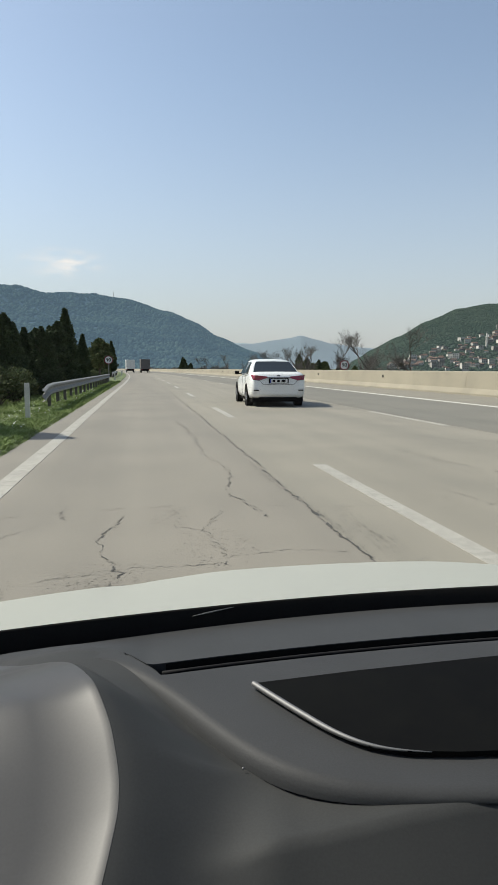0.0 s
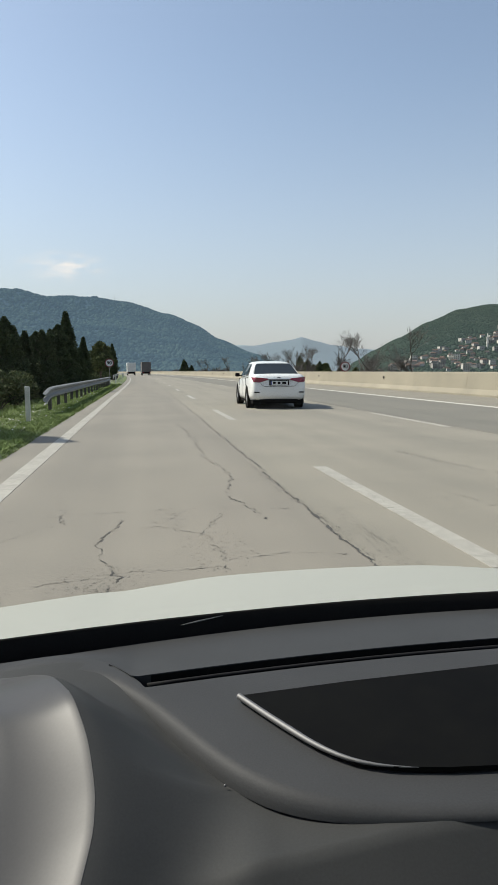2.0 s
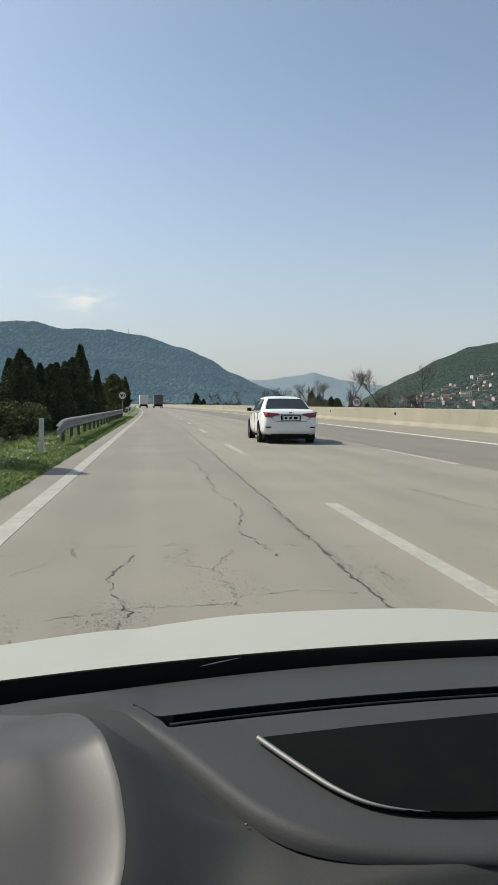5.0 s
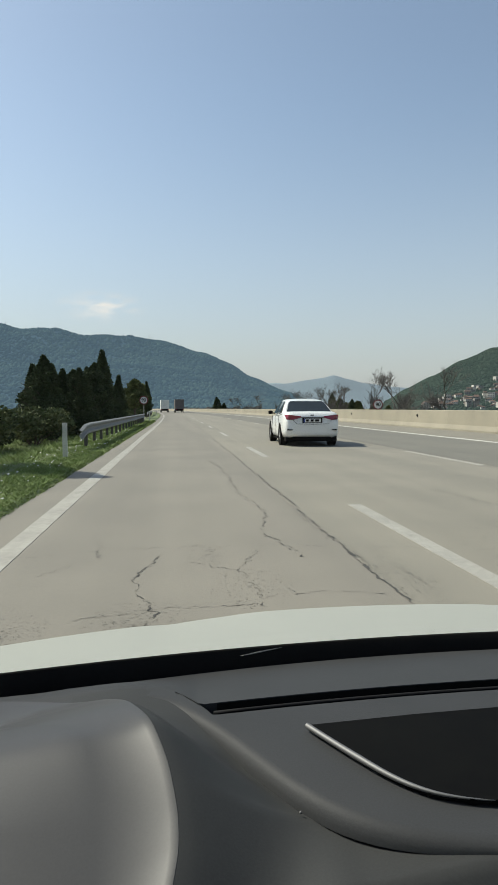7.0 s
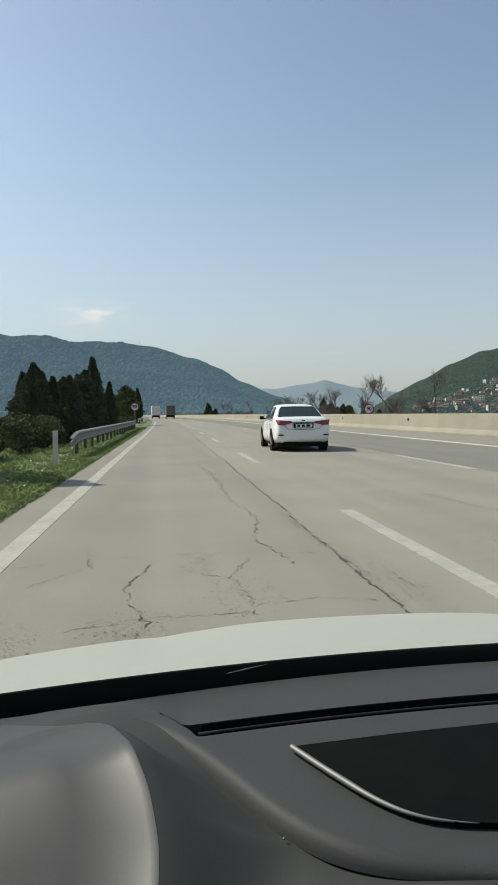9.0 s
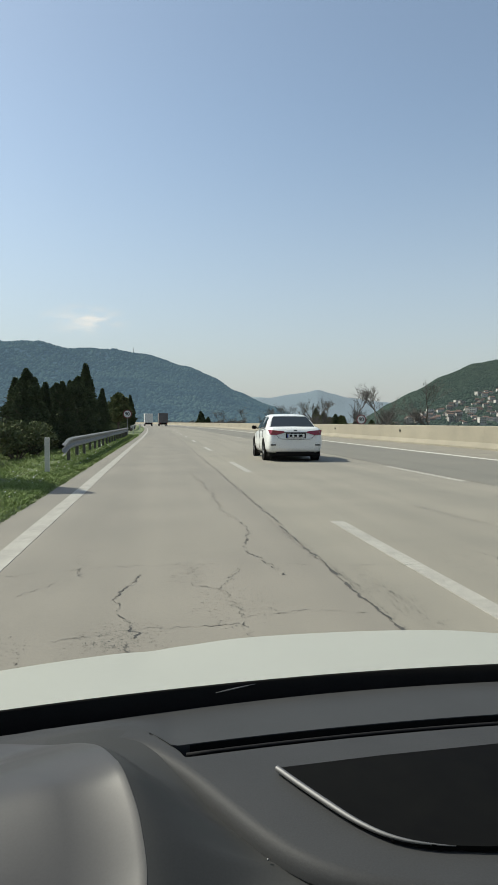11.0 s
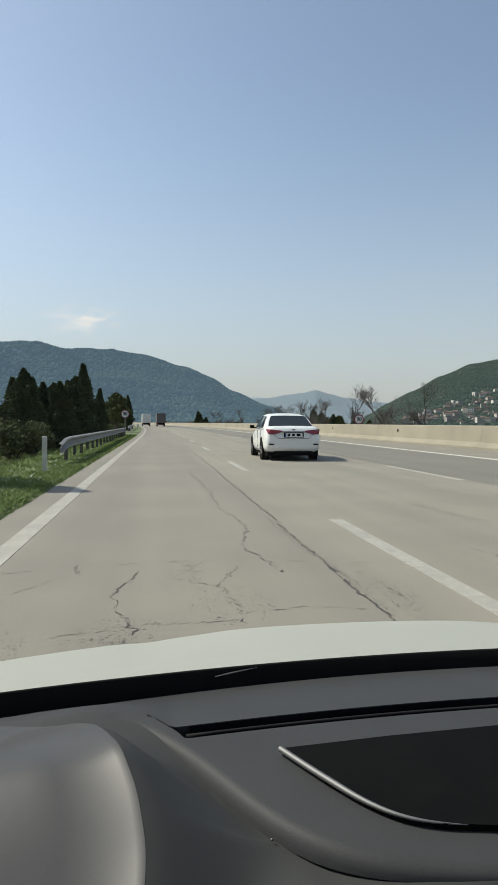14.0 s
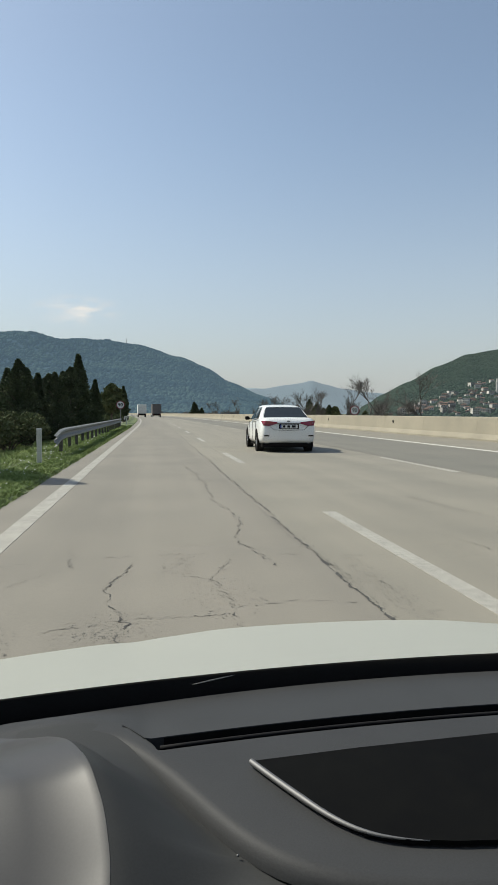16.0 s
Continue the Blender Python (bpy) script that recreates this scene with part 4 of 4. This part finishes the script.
grass_strip(-3.4, -1.98, 3, 60, 76000, 0.085, 21, "short bright green grass on the verge")
grass_strip(-2.95, -1.89, 3, 60, 70000, 0.050, 23, "short mown yellow-green grass along the verge's edge", True)
grass_strip(-9.0, -3.3, 5, 60, 46000, 0.14, 22, "rough yellow-green grass in the ditch")
rows = [[(-3.45 + bend(y), y, 0.015 + ground_height(-3.3, y)), (-2.8 + bend(y), y, 0.05), (-2.0 + 0.05 * noise.noise((y * 1.1, 0, 0)) + bend(y), y, 0.045), (-1.93 + 0.09 * noise.noise((y * 0.9, 4, 0)) + 0.04 * noise.noise((y * 5, 4, 0)) + bend(y), y, 0.004)] for y in [-6 + 0.5 * i for i in range(200)] + [94 + 8 * i for i in range(60)]]
tagged(part("grass_verge", grid(rows), M_SOIL), "low earth verge with a ragged grassy edge", "verge", kind="structure")


def flowers(count, seed):
    """Small pale petals scattered in the verge."""
    rng = random.Random(seed)
    verts, faces = [], []
    for _ in range(count):
        y = 6 + 40 * rng.random() ** 1.4
        x = -2.15 - 1.5 * rng.random()
        z, a, r = ground_height(x, y) + rng.uniform(0.05, 0.10), rng.random() * 6.28, rng.uniform(0.010, 0.022)
        o = len(verts)
        verts.append((x + bend(y), y, z + 0.006))
        verts += [(x + bend(y) + math.cos(a + k * 1.257) * r, y + math.sin(a + k * 1.257) * r, z + rng.uniform(-0.006, 0.006)) for k in range(5)]
        faces += [(o, o + 1 + k, o + 1 + (k + 1) % 5) for k in range(5)]
    return tagged(part("verge_flowers", (verts, faces), M_PLATE), "tiny white flowers scattered in the verge grass", "flowers", kind="stuff")


flowers(260, 77)


# ================= roadside furniture =================
def delineator():
    post = thing("delineator_post", pose(0, 0, 0), "slim weathered white roadside marker post", "post", "marker posts")
    part("post", box(-0.055, 0.055, -0.03, 0.03, -0.1, 0.82, 0.012), M_POST, post)
    part("reflector", box(-0.03, 0.03, -0.036, -0.03, 0.63, 0.71, 0.002), M_POST, post, "pale reflector")
    return post


spread(delineator(), [at(-2.62, y) for y in (15.5, 66, 101, 136, 164, 199, 234, 395, 430)])


def guard_rail(y0, count, x=-2.75):
    """A corrugated beam on spacers and dark posts, with a turned-down end."""
    rail = thing("guard_rail", pose(0, 0, 0), "weathered grey corrugated steel guard rail on dark posts", "guard rail", "guard rails")
    post, spacer = box(-0.05, 0.05, -0.035, 0.035, -0.3, 0.70, 0.006), box(0.05, 0.10, -0.05, 0.05, 0.46, 0.72, 0.006)
    post_data, spacer_data = bpy.data.meshes.new("rail_post"), bpy.data.meshes.new("spacer")
    for bm, me, m in ((post, post_data, M_RAIL_POST), (spacer, spacer_data, M_RAIL_POST)):
        bm.to_mesh(me), bm.free()
        me.materials.append(m)
    for i in range(count + 1):
        y = y0 + 2 * i
        p = part("rail_post", post_data, M_RAIL_POST, rail, m=pose(x + bend(y), y, 0))
        part("spacer", spacer_data, M_RAIL_POST, p)
    prof = ((0.10, 0.44), (0.175, 0.475), (0.175, 0.525), (0.105, 0.575), (0.105, 0.625), (0.175, 0.675), (0.175, 0.725), (0.10, 0.76), (0.094, 0.757), (0.166, 0.72), (0.166, 0.68), (0.098, 0.63), (0.098, 0.57), (0.166, 0.52), (0.166, 0.48), (0.094, 0.443), (0.10, 0.44))
    ys = [y0 - 2.0, y0 - 1.0] + [y0 + 2 * i for i in range(count + 1)]
    drop = [0.16, 0.03] + [0.0] * (count + 1)
    part("beam", grid([[(x + bend(y) + px, y, pz - d) for px, pz in prof] for y, d in zip(ys, drop)]), M_STEEL, rail, "corrugated steel beam")


guard_rail(20, 17)
guard_rail(86, 18, -3.6)


def disc(radius, y, depth, z):
    bm = bmesh.new()
    bmesh.ops.create_cone(bm, cap_ends=True, segments=36, radius1=radius, radius2=radius, depth=depth, matrix=pose(0, y, z, 90))
    return bm


def speed_sign(m, pole=1.45):
    """A round plate on a pole of the given free height."""
    sign = thing("speed_sign", m, "round red-rimmed speed sign %s" % ("on a steel pole in the verge" if pole else "on the concrete barrier"), "road sign", "speed signs")
    z = pole + 0.42
    part("pole", tube([(0, 0, -0.15), (0, 0, z + 0.2)], 0.035, 10), M_STEEL, sign)
    part("back_plate", disc(0.375, -0.046, 0.012, z), M_STEEL, sign, "grey metal back")
    part("rim", disc(0.37, -0.058, 0.012, z), M_SIGN_RED, sign, "red rim")
    part("face", disc(0.295, -0.066, 0.008, z), M_PLATE, sign, "white face")
    cu = bpy.data.curves.new("digits", "FONT")
    cu.body, cu.size, cu.align_x, cu.align_y, cu.extrude, cu.offset = "90", 0.40, "CENTER", "CENTER", 0.004, 0.008
    cu.materials.append(M_BLACK)
    ob = new("digits", cu)
    ob.parent, ob.matrix_basis = sign, pose(0, -0.076, z, 90)
    ob["label"] = "black number 90"


speed_sign(at(-2.8, 57.0))
speed_sign(pose(BARRIER + 0.33 + bend(47), 47, 1.02), 0.0)


# ================= vehicles =================
def quad_panel(corners, thick, inset=0.0):
    """A thin slab from four corners, pushed out along its normal."""
    c = [Vector(p) for p in corners]
    mid = sum(c, Vector()) / len(c)
    c = [p + (mid - p).normalized() * inset for p in c]
    n = (c[1] - c[0]).cross(c[-1] - c[0]).normalized()
    v = [p for p in c] + [p + n * thick for p in c]
    k = len(c)
    f = [tuple(range(k))[::-1], tuple(range(k, 2 * k))] + [(i, (i + 1) % k, (i + 1) % k + k, i + k) for i in range(k)]
    return v, f


def wheel(parent, x, y, side, r=0.325):
    w = part("wheel", tube([(x - 0.105, y, r), (x - 0.08, y, r), (x + 0.08, y, r), (x + 0.105, y, r)], [r * 0.94, r, r, r * 0.94], 32), M_TYRE, parent, "black tyre", False)
    bm = bmesh.new()
    bmesh.ops.create_cone(bm, cap_ends=True, segments=28, radius1=r * 0.66, radius2=r * 0.55, depth=0.03, matrix=pose(x + side * 0.093, y, r, 0, 90 * side, 0))
    part("rim", bm, M_BLACK, w, "dark wheel well")
    for k in range(5):
        a = k * math.tau / 5
        part("spoke", tube([(x + side * 0.096, y, r), (x + side * 0.090, y + math.cos(a) * r * 0.66, r + math.sin(a) * r * 0.66)], [0.030, 0.020], 6), M_RIM, w, "alloy spoke")
    return w


def sedan(m):
    car = thing("sedan_car", m, "white four-door saloon car driving in the middle lane", "car")
    st = ((0.00, 0.66, 0.42, 0.78), (0.03, 0.76, 0.36, 0.90), (0.09, 0.82, 0.30, 1.00), (0.20, 0.855, 0.27, 1.055), (0.45, 0.875, 0.24, 1.075), (0.75, 0.885, 0.21, 1.06), (1.2, 0.888, 0.20, 1.00),
          (2.0, 0.888, 0.20, 0.96), (3.0, 0.888, 0.20, 0.94), (3.5, 0.885, 0.20, 0.93), (4.0, 0.86, 0.2, 0.86), (4.35, 0.80, 0.22, 0.76), (4.55, 0.70, 0.28, 0.66), (4.62, 0.55, 0.36, 0.56))
    rows = []
    for y, w, zl, zt in st:
        half = [(0, zl), (0.78 * w, zl), (0.93 * w, zl + 0.05), (0.99 * w, zl + 0.18), (w, zl + (zt - zl) * 0.45), (0.995 * w, zl + (zt - zl) * 0.66), (0.965 * w, zt - 0.14), (0.93 * w, zt - 0.05), (0.86 * w, zt - 0.01), (0.7 * w, zt + 0.005), (0, zt + 0.012)]
        ring = [(x, y, z) for x, z in half] + [(-x, y, z) for x, z in half[-2:0:-1]]
        rows.append(ring + [ring[0]])
    v, f = grid(rows)
    k = len(rows[0])
    body = part("body", (v, f + [tuple(range(k - 1))[::-1], tuple(range((len(rows) - 1) * k, len(rows) * k - 1))]), M_PAINT, car, "glossy white bodywork", True)
    body.data.set_sharp_from_angle(angle=radians(50))
    # roof and pillars
    lo = [(0.755, 0.60, 1.06), (0.81, 1.0, 1.03), (0.82, 2.0, 0.97), (0.80, 3.0, 0.95), (0.70, 3.50, 0.93)]
    hi = [(0.535, 1.22, 1.395), (0.57, 1.45, 1.43), (0.60, 2.1, 1.46), (0.58, 2.6, 1.445), (0.54, 2.82, 1.41)]
    rows = []
    for (xl, yl, zl), (xh, yh, zh) in zip(lo, hi):
        row = [(xl, yl, zl - 0.03), (xl * 0.4 + xh * 0.6 + 0.03, yl * 0.4 + yh * 0.6, zl * 0.4 + zh * 0.6), (xh + 0.03, yh, zh - 0.02), (xh - 0.05, yh, zh + 0.012), (xh * 0.75, yh, zh + 0.026), (xh * 0.35, yh, zh + 0.040)]
        rows.append(row + [(-x, y, z) for x, y, z in row[::-1]])
    v, f = grid(rows)
    k = len(rows[0])
    cabin = part("roof", (v, f + [tuple(range(k)), tuple(range(4 * k, 5 * k))[::-1]]), M_PAINT, car, "white roof and pillars", True)
    cabin.data.set_sharp_from_angle(angle=radians(35))
    part("rear_window", quad_panel([(-0.72, 0.62, 1.068), (0.72, 0.62, 1.068), (0.60, 1.12, 1.345), (0.545, 1.205, 1.40), (-0.545, 1.205, 1.40), (-0.60, 1.12, 1.345)], 0.014, 0.02), M_GLASS, car, "dark tinted rear window")
    part("windscreen", quad_panel([(0.66, 3.50, 0.96), (-0.66, 3.50, 0.96), (-0.50, 2.83, 1.40), (0.50, 2.83, 1.40)], 0.012, 0.03), M_GLASS, car, "dark windscreen")
    for s in (-1, 1):
        def side(pts):
            c = [(s * x, y, z) for x, y, z in pts]
            return c if s > 0 else c[::-1]
        part("side_window", quad_panel(side([(0.828, 1.20, 1.045), (0.838, 2.00, 1.015), (0.655, 2.02, 1.405), (0.645, 1.50, 1.40)]), 0.012), M_GLASS, car, "dark rear side window")
        part("side_window", quad_panel(side([(0.838, 2.08, 1.015), (0.825, 3.12, 0.99), (0.640, 2.66, 1.385), (0.655, 2.10, 1.405)]), 0.012), M_GLASS, car, "dark front side window")
        part("tail_lamp", quad_panel([(s * 0.36, -0.012, 0.888), (s * 0.62, -0.008, 0.815), (s * 0.79, 0.05, 0.83), (s * 0.845, 0.17, 0.975), (s * 0.70, 0.03, 0.965), (s * 0.36, 0.010, 0.93)][::s], 0.02), M_RED, car, "red tail lamp")
        part("bumper_reflector", box(s * 0.69 - 0.08, s * 0.69 + 0.08, -0.012, 0.05, 0.50, 0.535, 0.006), M_BLACK, car, "small dark bumper reflector")
        mirror = part("mirror", box(s * 0.97 - 0.075, s * 0.97 + 0.075, 2.86, 2.98, 0.98, 1.10, 0.035, 3), M_BLACK, car, "black door mirror")
        part("mirror_arm", tube([(s * 0.82, 2.92, 1.0), (s * 0.93, 2.92, 1.03)], 0.02, 6), M_BLACK, mirror)
        for y in (1.45, 2.40):
            part("door_handle", box(s * 0.887 - 0.012, s * 0.887 + 0.012, y, y + 0.2, 0.83, 0.86, 0.008), M_PAINT, car)
        for y in (1.25, 2.04, 3.05):
            part("door_seam", box(s * 0.885 - 0.006, s * 0.885 + 0.006, y, y + 0.008, 0.36, 0.93), M_BLACK, car)
        for y in (0.98, 3.68):
            bm = bmesh.new()
            bmesh.ops.create_cone(bm, cap_ends=True, segments=32, radius1=0.375, radius2=0.375, depth=0.04, matrix=pose(s * 0.872, y, 0.345, 0, 90, 0))
            part("wheel_arch", bm, M_BLACK, car, "dark wheel arch")
            wheel(car, s * 0.782, y, s)
    plate = part("number_plate", box(-0.27, 0.27, -0.032, -0.009, 0.745, 0.86, 0.006), M_PLATE, car, "white number plate")
    part("plate_frame", box(-0.31, 0.31, -0.022, -0.002, 0.725, 0.88, 0.008), M_BLACK, plate, "black plate frame")
    for x, w in ((-0.155, 0.085), (-0.01, 0.085), (0.145, 0.12)):
        part("plate_bar", box(x - w / 2, x + w / 2, -0.037, -0.031, 0.770, 0.838), M_BLACK, plate, "dark bar")
    part("plate_strip", box(-0.27, -0.235, -0.036, -0.031, 0.748, 0.857), mat("blue_strip", (0.02, 0.06, 0.3), rough=0.4), plate, "blue strip")
    part("boot_trim", box(-0.36, 0.36, -0.014, 0.03, 0.885, 0.915, 0.008), M_CHROME, car, "chrome strip above the plate")
    part("boot_seam", tube([(-0.60, 0.0, 0.82), (-0.48, -0.022, 0.70), (0, -0.03, 0.685), (0.48, -0.022, 0.70), (0.60, 0.0, 0.82)], 0.006, 6), M_BLACK, car, "dark boot-lid seam")
    part("badge", box(-0.05, 0.05, 0.02, 0.04, 0.945, 0.985, 0.01), M_CHROME, car, "plain chrome badge")
    part("rear_valance", box(-0.60, 0.60, 0.05, 0.22, 0.20, 0.30, 0.02), M_BLACK, car, "black lower bumper")
    part("underbody", box(-0.80, 0.80, 0.15, 4.3, 0.16, 0.26), M_BLACK, car)
    return car


sedan(pose(4.12, 19.6, 0.0, 0, 0, -2.0))


def truck(m, box_material, label, back_label):
    t = thing("box_truck", m, label, "truck", "trucks ahead")
    part("cargo_box", box(-1.25, 1.25, 0, 7.0, 1.05, 3.75, 0.04), box_material, t, back_label)
    part("chassis", box(-1.0, 1.0, 0.1, 8.8, 0.5, 1.05, 0.03), M_BLACK, t)
    part("cab", box(-1.15, 1.15, 7.2, 9.0, 0.6, 3.0, 0.15, 3), M_TRUCK, t)
    for s in (-1, 1):
        part("rear_door", box(s * 0.62 - 0.58, s * 0.62 + 0.58, -0.03, 0.0, 1.12, 3.68, 0.01), box_material, t)
        part("tail_lamp", box(s * 0.95 - 0.15, s * 0.95 + 0.15, -0.02, 0.08, 0.82, 0.95, 0.01), M_RED, t)
        for y in (1.6, 7.9):
            wheel(t, s * 1.05, y, s, 0.48)
    return t


truck(at(0.5, 196, 0.0, 3), M_TRUCK, "white box truck driving far ahead", "white cargo doors")
truck(at(4.2, 184, 0.0, 3), M_TRUCK2, "dark box truck driving far ahead", "dark cargo doors")
truck(pose(-17 + bend(165), 172, -0.35, 0, 0, 184), M_TRUCK, "white truck on the far carriageway", "white cargo box")

# ================= village on the slope =================
def house(kind, w, d, h, label):
    b = thing("house", pose(0, 0, 0), label, "house", "village houses")
    part("wall", box(-w / 2, w / 2, -d / 2, d / 2, -4.0, h), M_WALL, b)
    if kind == "gable":
        v = [(-w / 2 - 0.4, -d / 2 - 0.4, h), (w / 2 + 0.4, -d / 2 - 0.4, h), (w / 2 + 0.4, d / 2 + 0.4, h), (-w / 2 - 0.4, d / 2 + 0.4, h), (-w / 2 + 1.2, 0, h + d * 0.24), (w / 2 - 1.2, 0, h + d * 0.24)]
        part("roof", (v, [(0, 1, 5, 4), (2, 3, 4, 5), (1, 2, 5), (3, 0, 4), (3, 2, 1, 0)]), M_ROOF, b, "red tiled roof")
    else:
        part("roof", box(-w / 2 - 0.3, w / 2 + 0.3, -d / 2 - 0.3, d / 2 + 0.3, h, h + 0.35), M_WALL, b, "flat roof slab")
        part("balcony", box(-w / 2 + 0.5, w / 2 - 0.5, -d / 2 - 1.1, -d / 2, h * 0.48, h * 0.48 + 0.25), M_WALL, b)
    levels = max(1, int(h // 2.8))
    for l in range(levels):
        for i in range(3):
            x = -w / 2 + w * (i + 0.5) / 3
            part("window", box(x - 0.6, x + 0.6, -d / 2 - 0.05, -d / 2 + 0.1, l * 2.9 + 0.9, l * 2.9 + 2.2), M_PANE, b)
    return b


types = [house("gable", 10, 8, 5.6, "pale rendered house with a red tiled roof"), house("gable", 8, 7, 3.2, "small stone-coloured house with a tiled roof"),
         house("flat", 9, 8, 8.6, "cream flat-roofed three-storey house"), house("flat", 11, 9, 5.8, "white flat-roofed house with a balcony")]
spots = [[], [], [], []]
rng = random.Random(31)
for i in range(230):
    u = 0.325 + 0.34 * (i / 230) + rng.uniform(-0.012, 0.012)
    d = 530 + rng.random() ** 0.9 * (60 + 1150 * max(0, u - 0.34))
    k = 0.75 * (d - 520) / (1050 - 520)
    z = hill_z(RIGHT_CREST, u, d, 520, 1050, 0.05, -1.5, max(0.0, k))
    spots[rng.choice((0, 0, 1, 1, 2, 3))].append(pose((u + RIGHT_SHIFT) * d, d, z + 0.6, 0, 0, rng.uniform(-40, 10)) @ Matrix.Scale(rng.uniform(0.38, 0.66), 4))
for first, where in zip(types, spots):
    spread(first, where)
minaret = thing("minaret", pose(0.497 * 660 + RIGHT_SHIFT * 660, 660, 26), "slim white minaret in the village", "tower")
part("shaft", tube([(0, 0, -6), (0, 0, 9), (0, 0, 9.2), (0, 0, 9.9), (0, 0, 10.1), (0, 0, 12), (0, 0, 14)], [1.1, 1.0, 1.5, 1.5, 0.9, 0.85, 0.3], 12), M_WALL, minaret)
for u, d, h in ((-0.09, 1296, 19), (-0.30, 1296, 14)):
    mast = thing("radio_mast", pose((u + 0.05) * d, d, hill_z(LEFT_CREST, u, d, 620, 1300, 0.11, -1.5, 0.746)), "thin lattice radio mast on the ridge", "mast", "ridge masts")
    part("mast_pole", tube([(0, 0, -6), (0, 0, h)], [0.7, 0.35], 6), M_STEEL, mast)
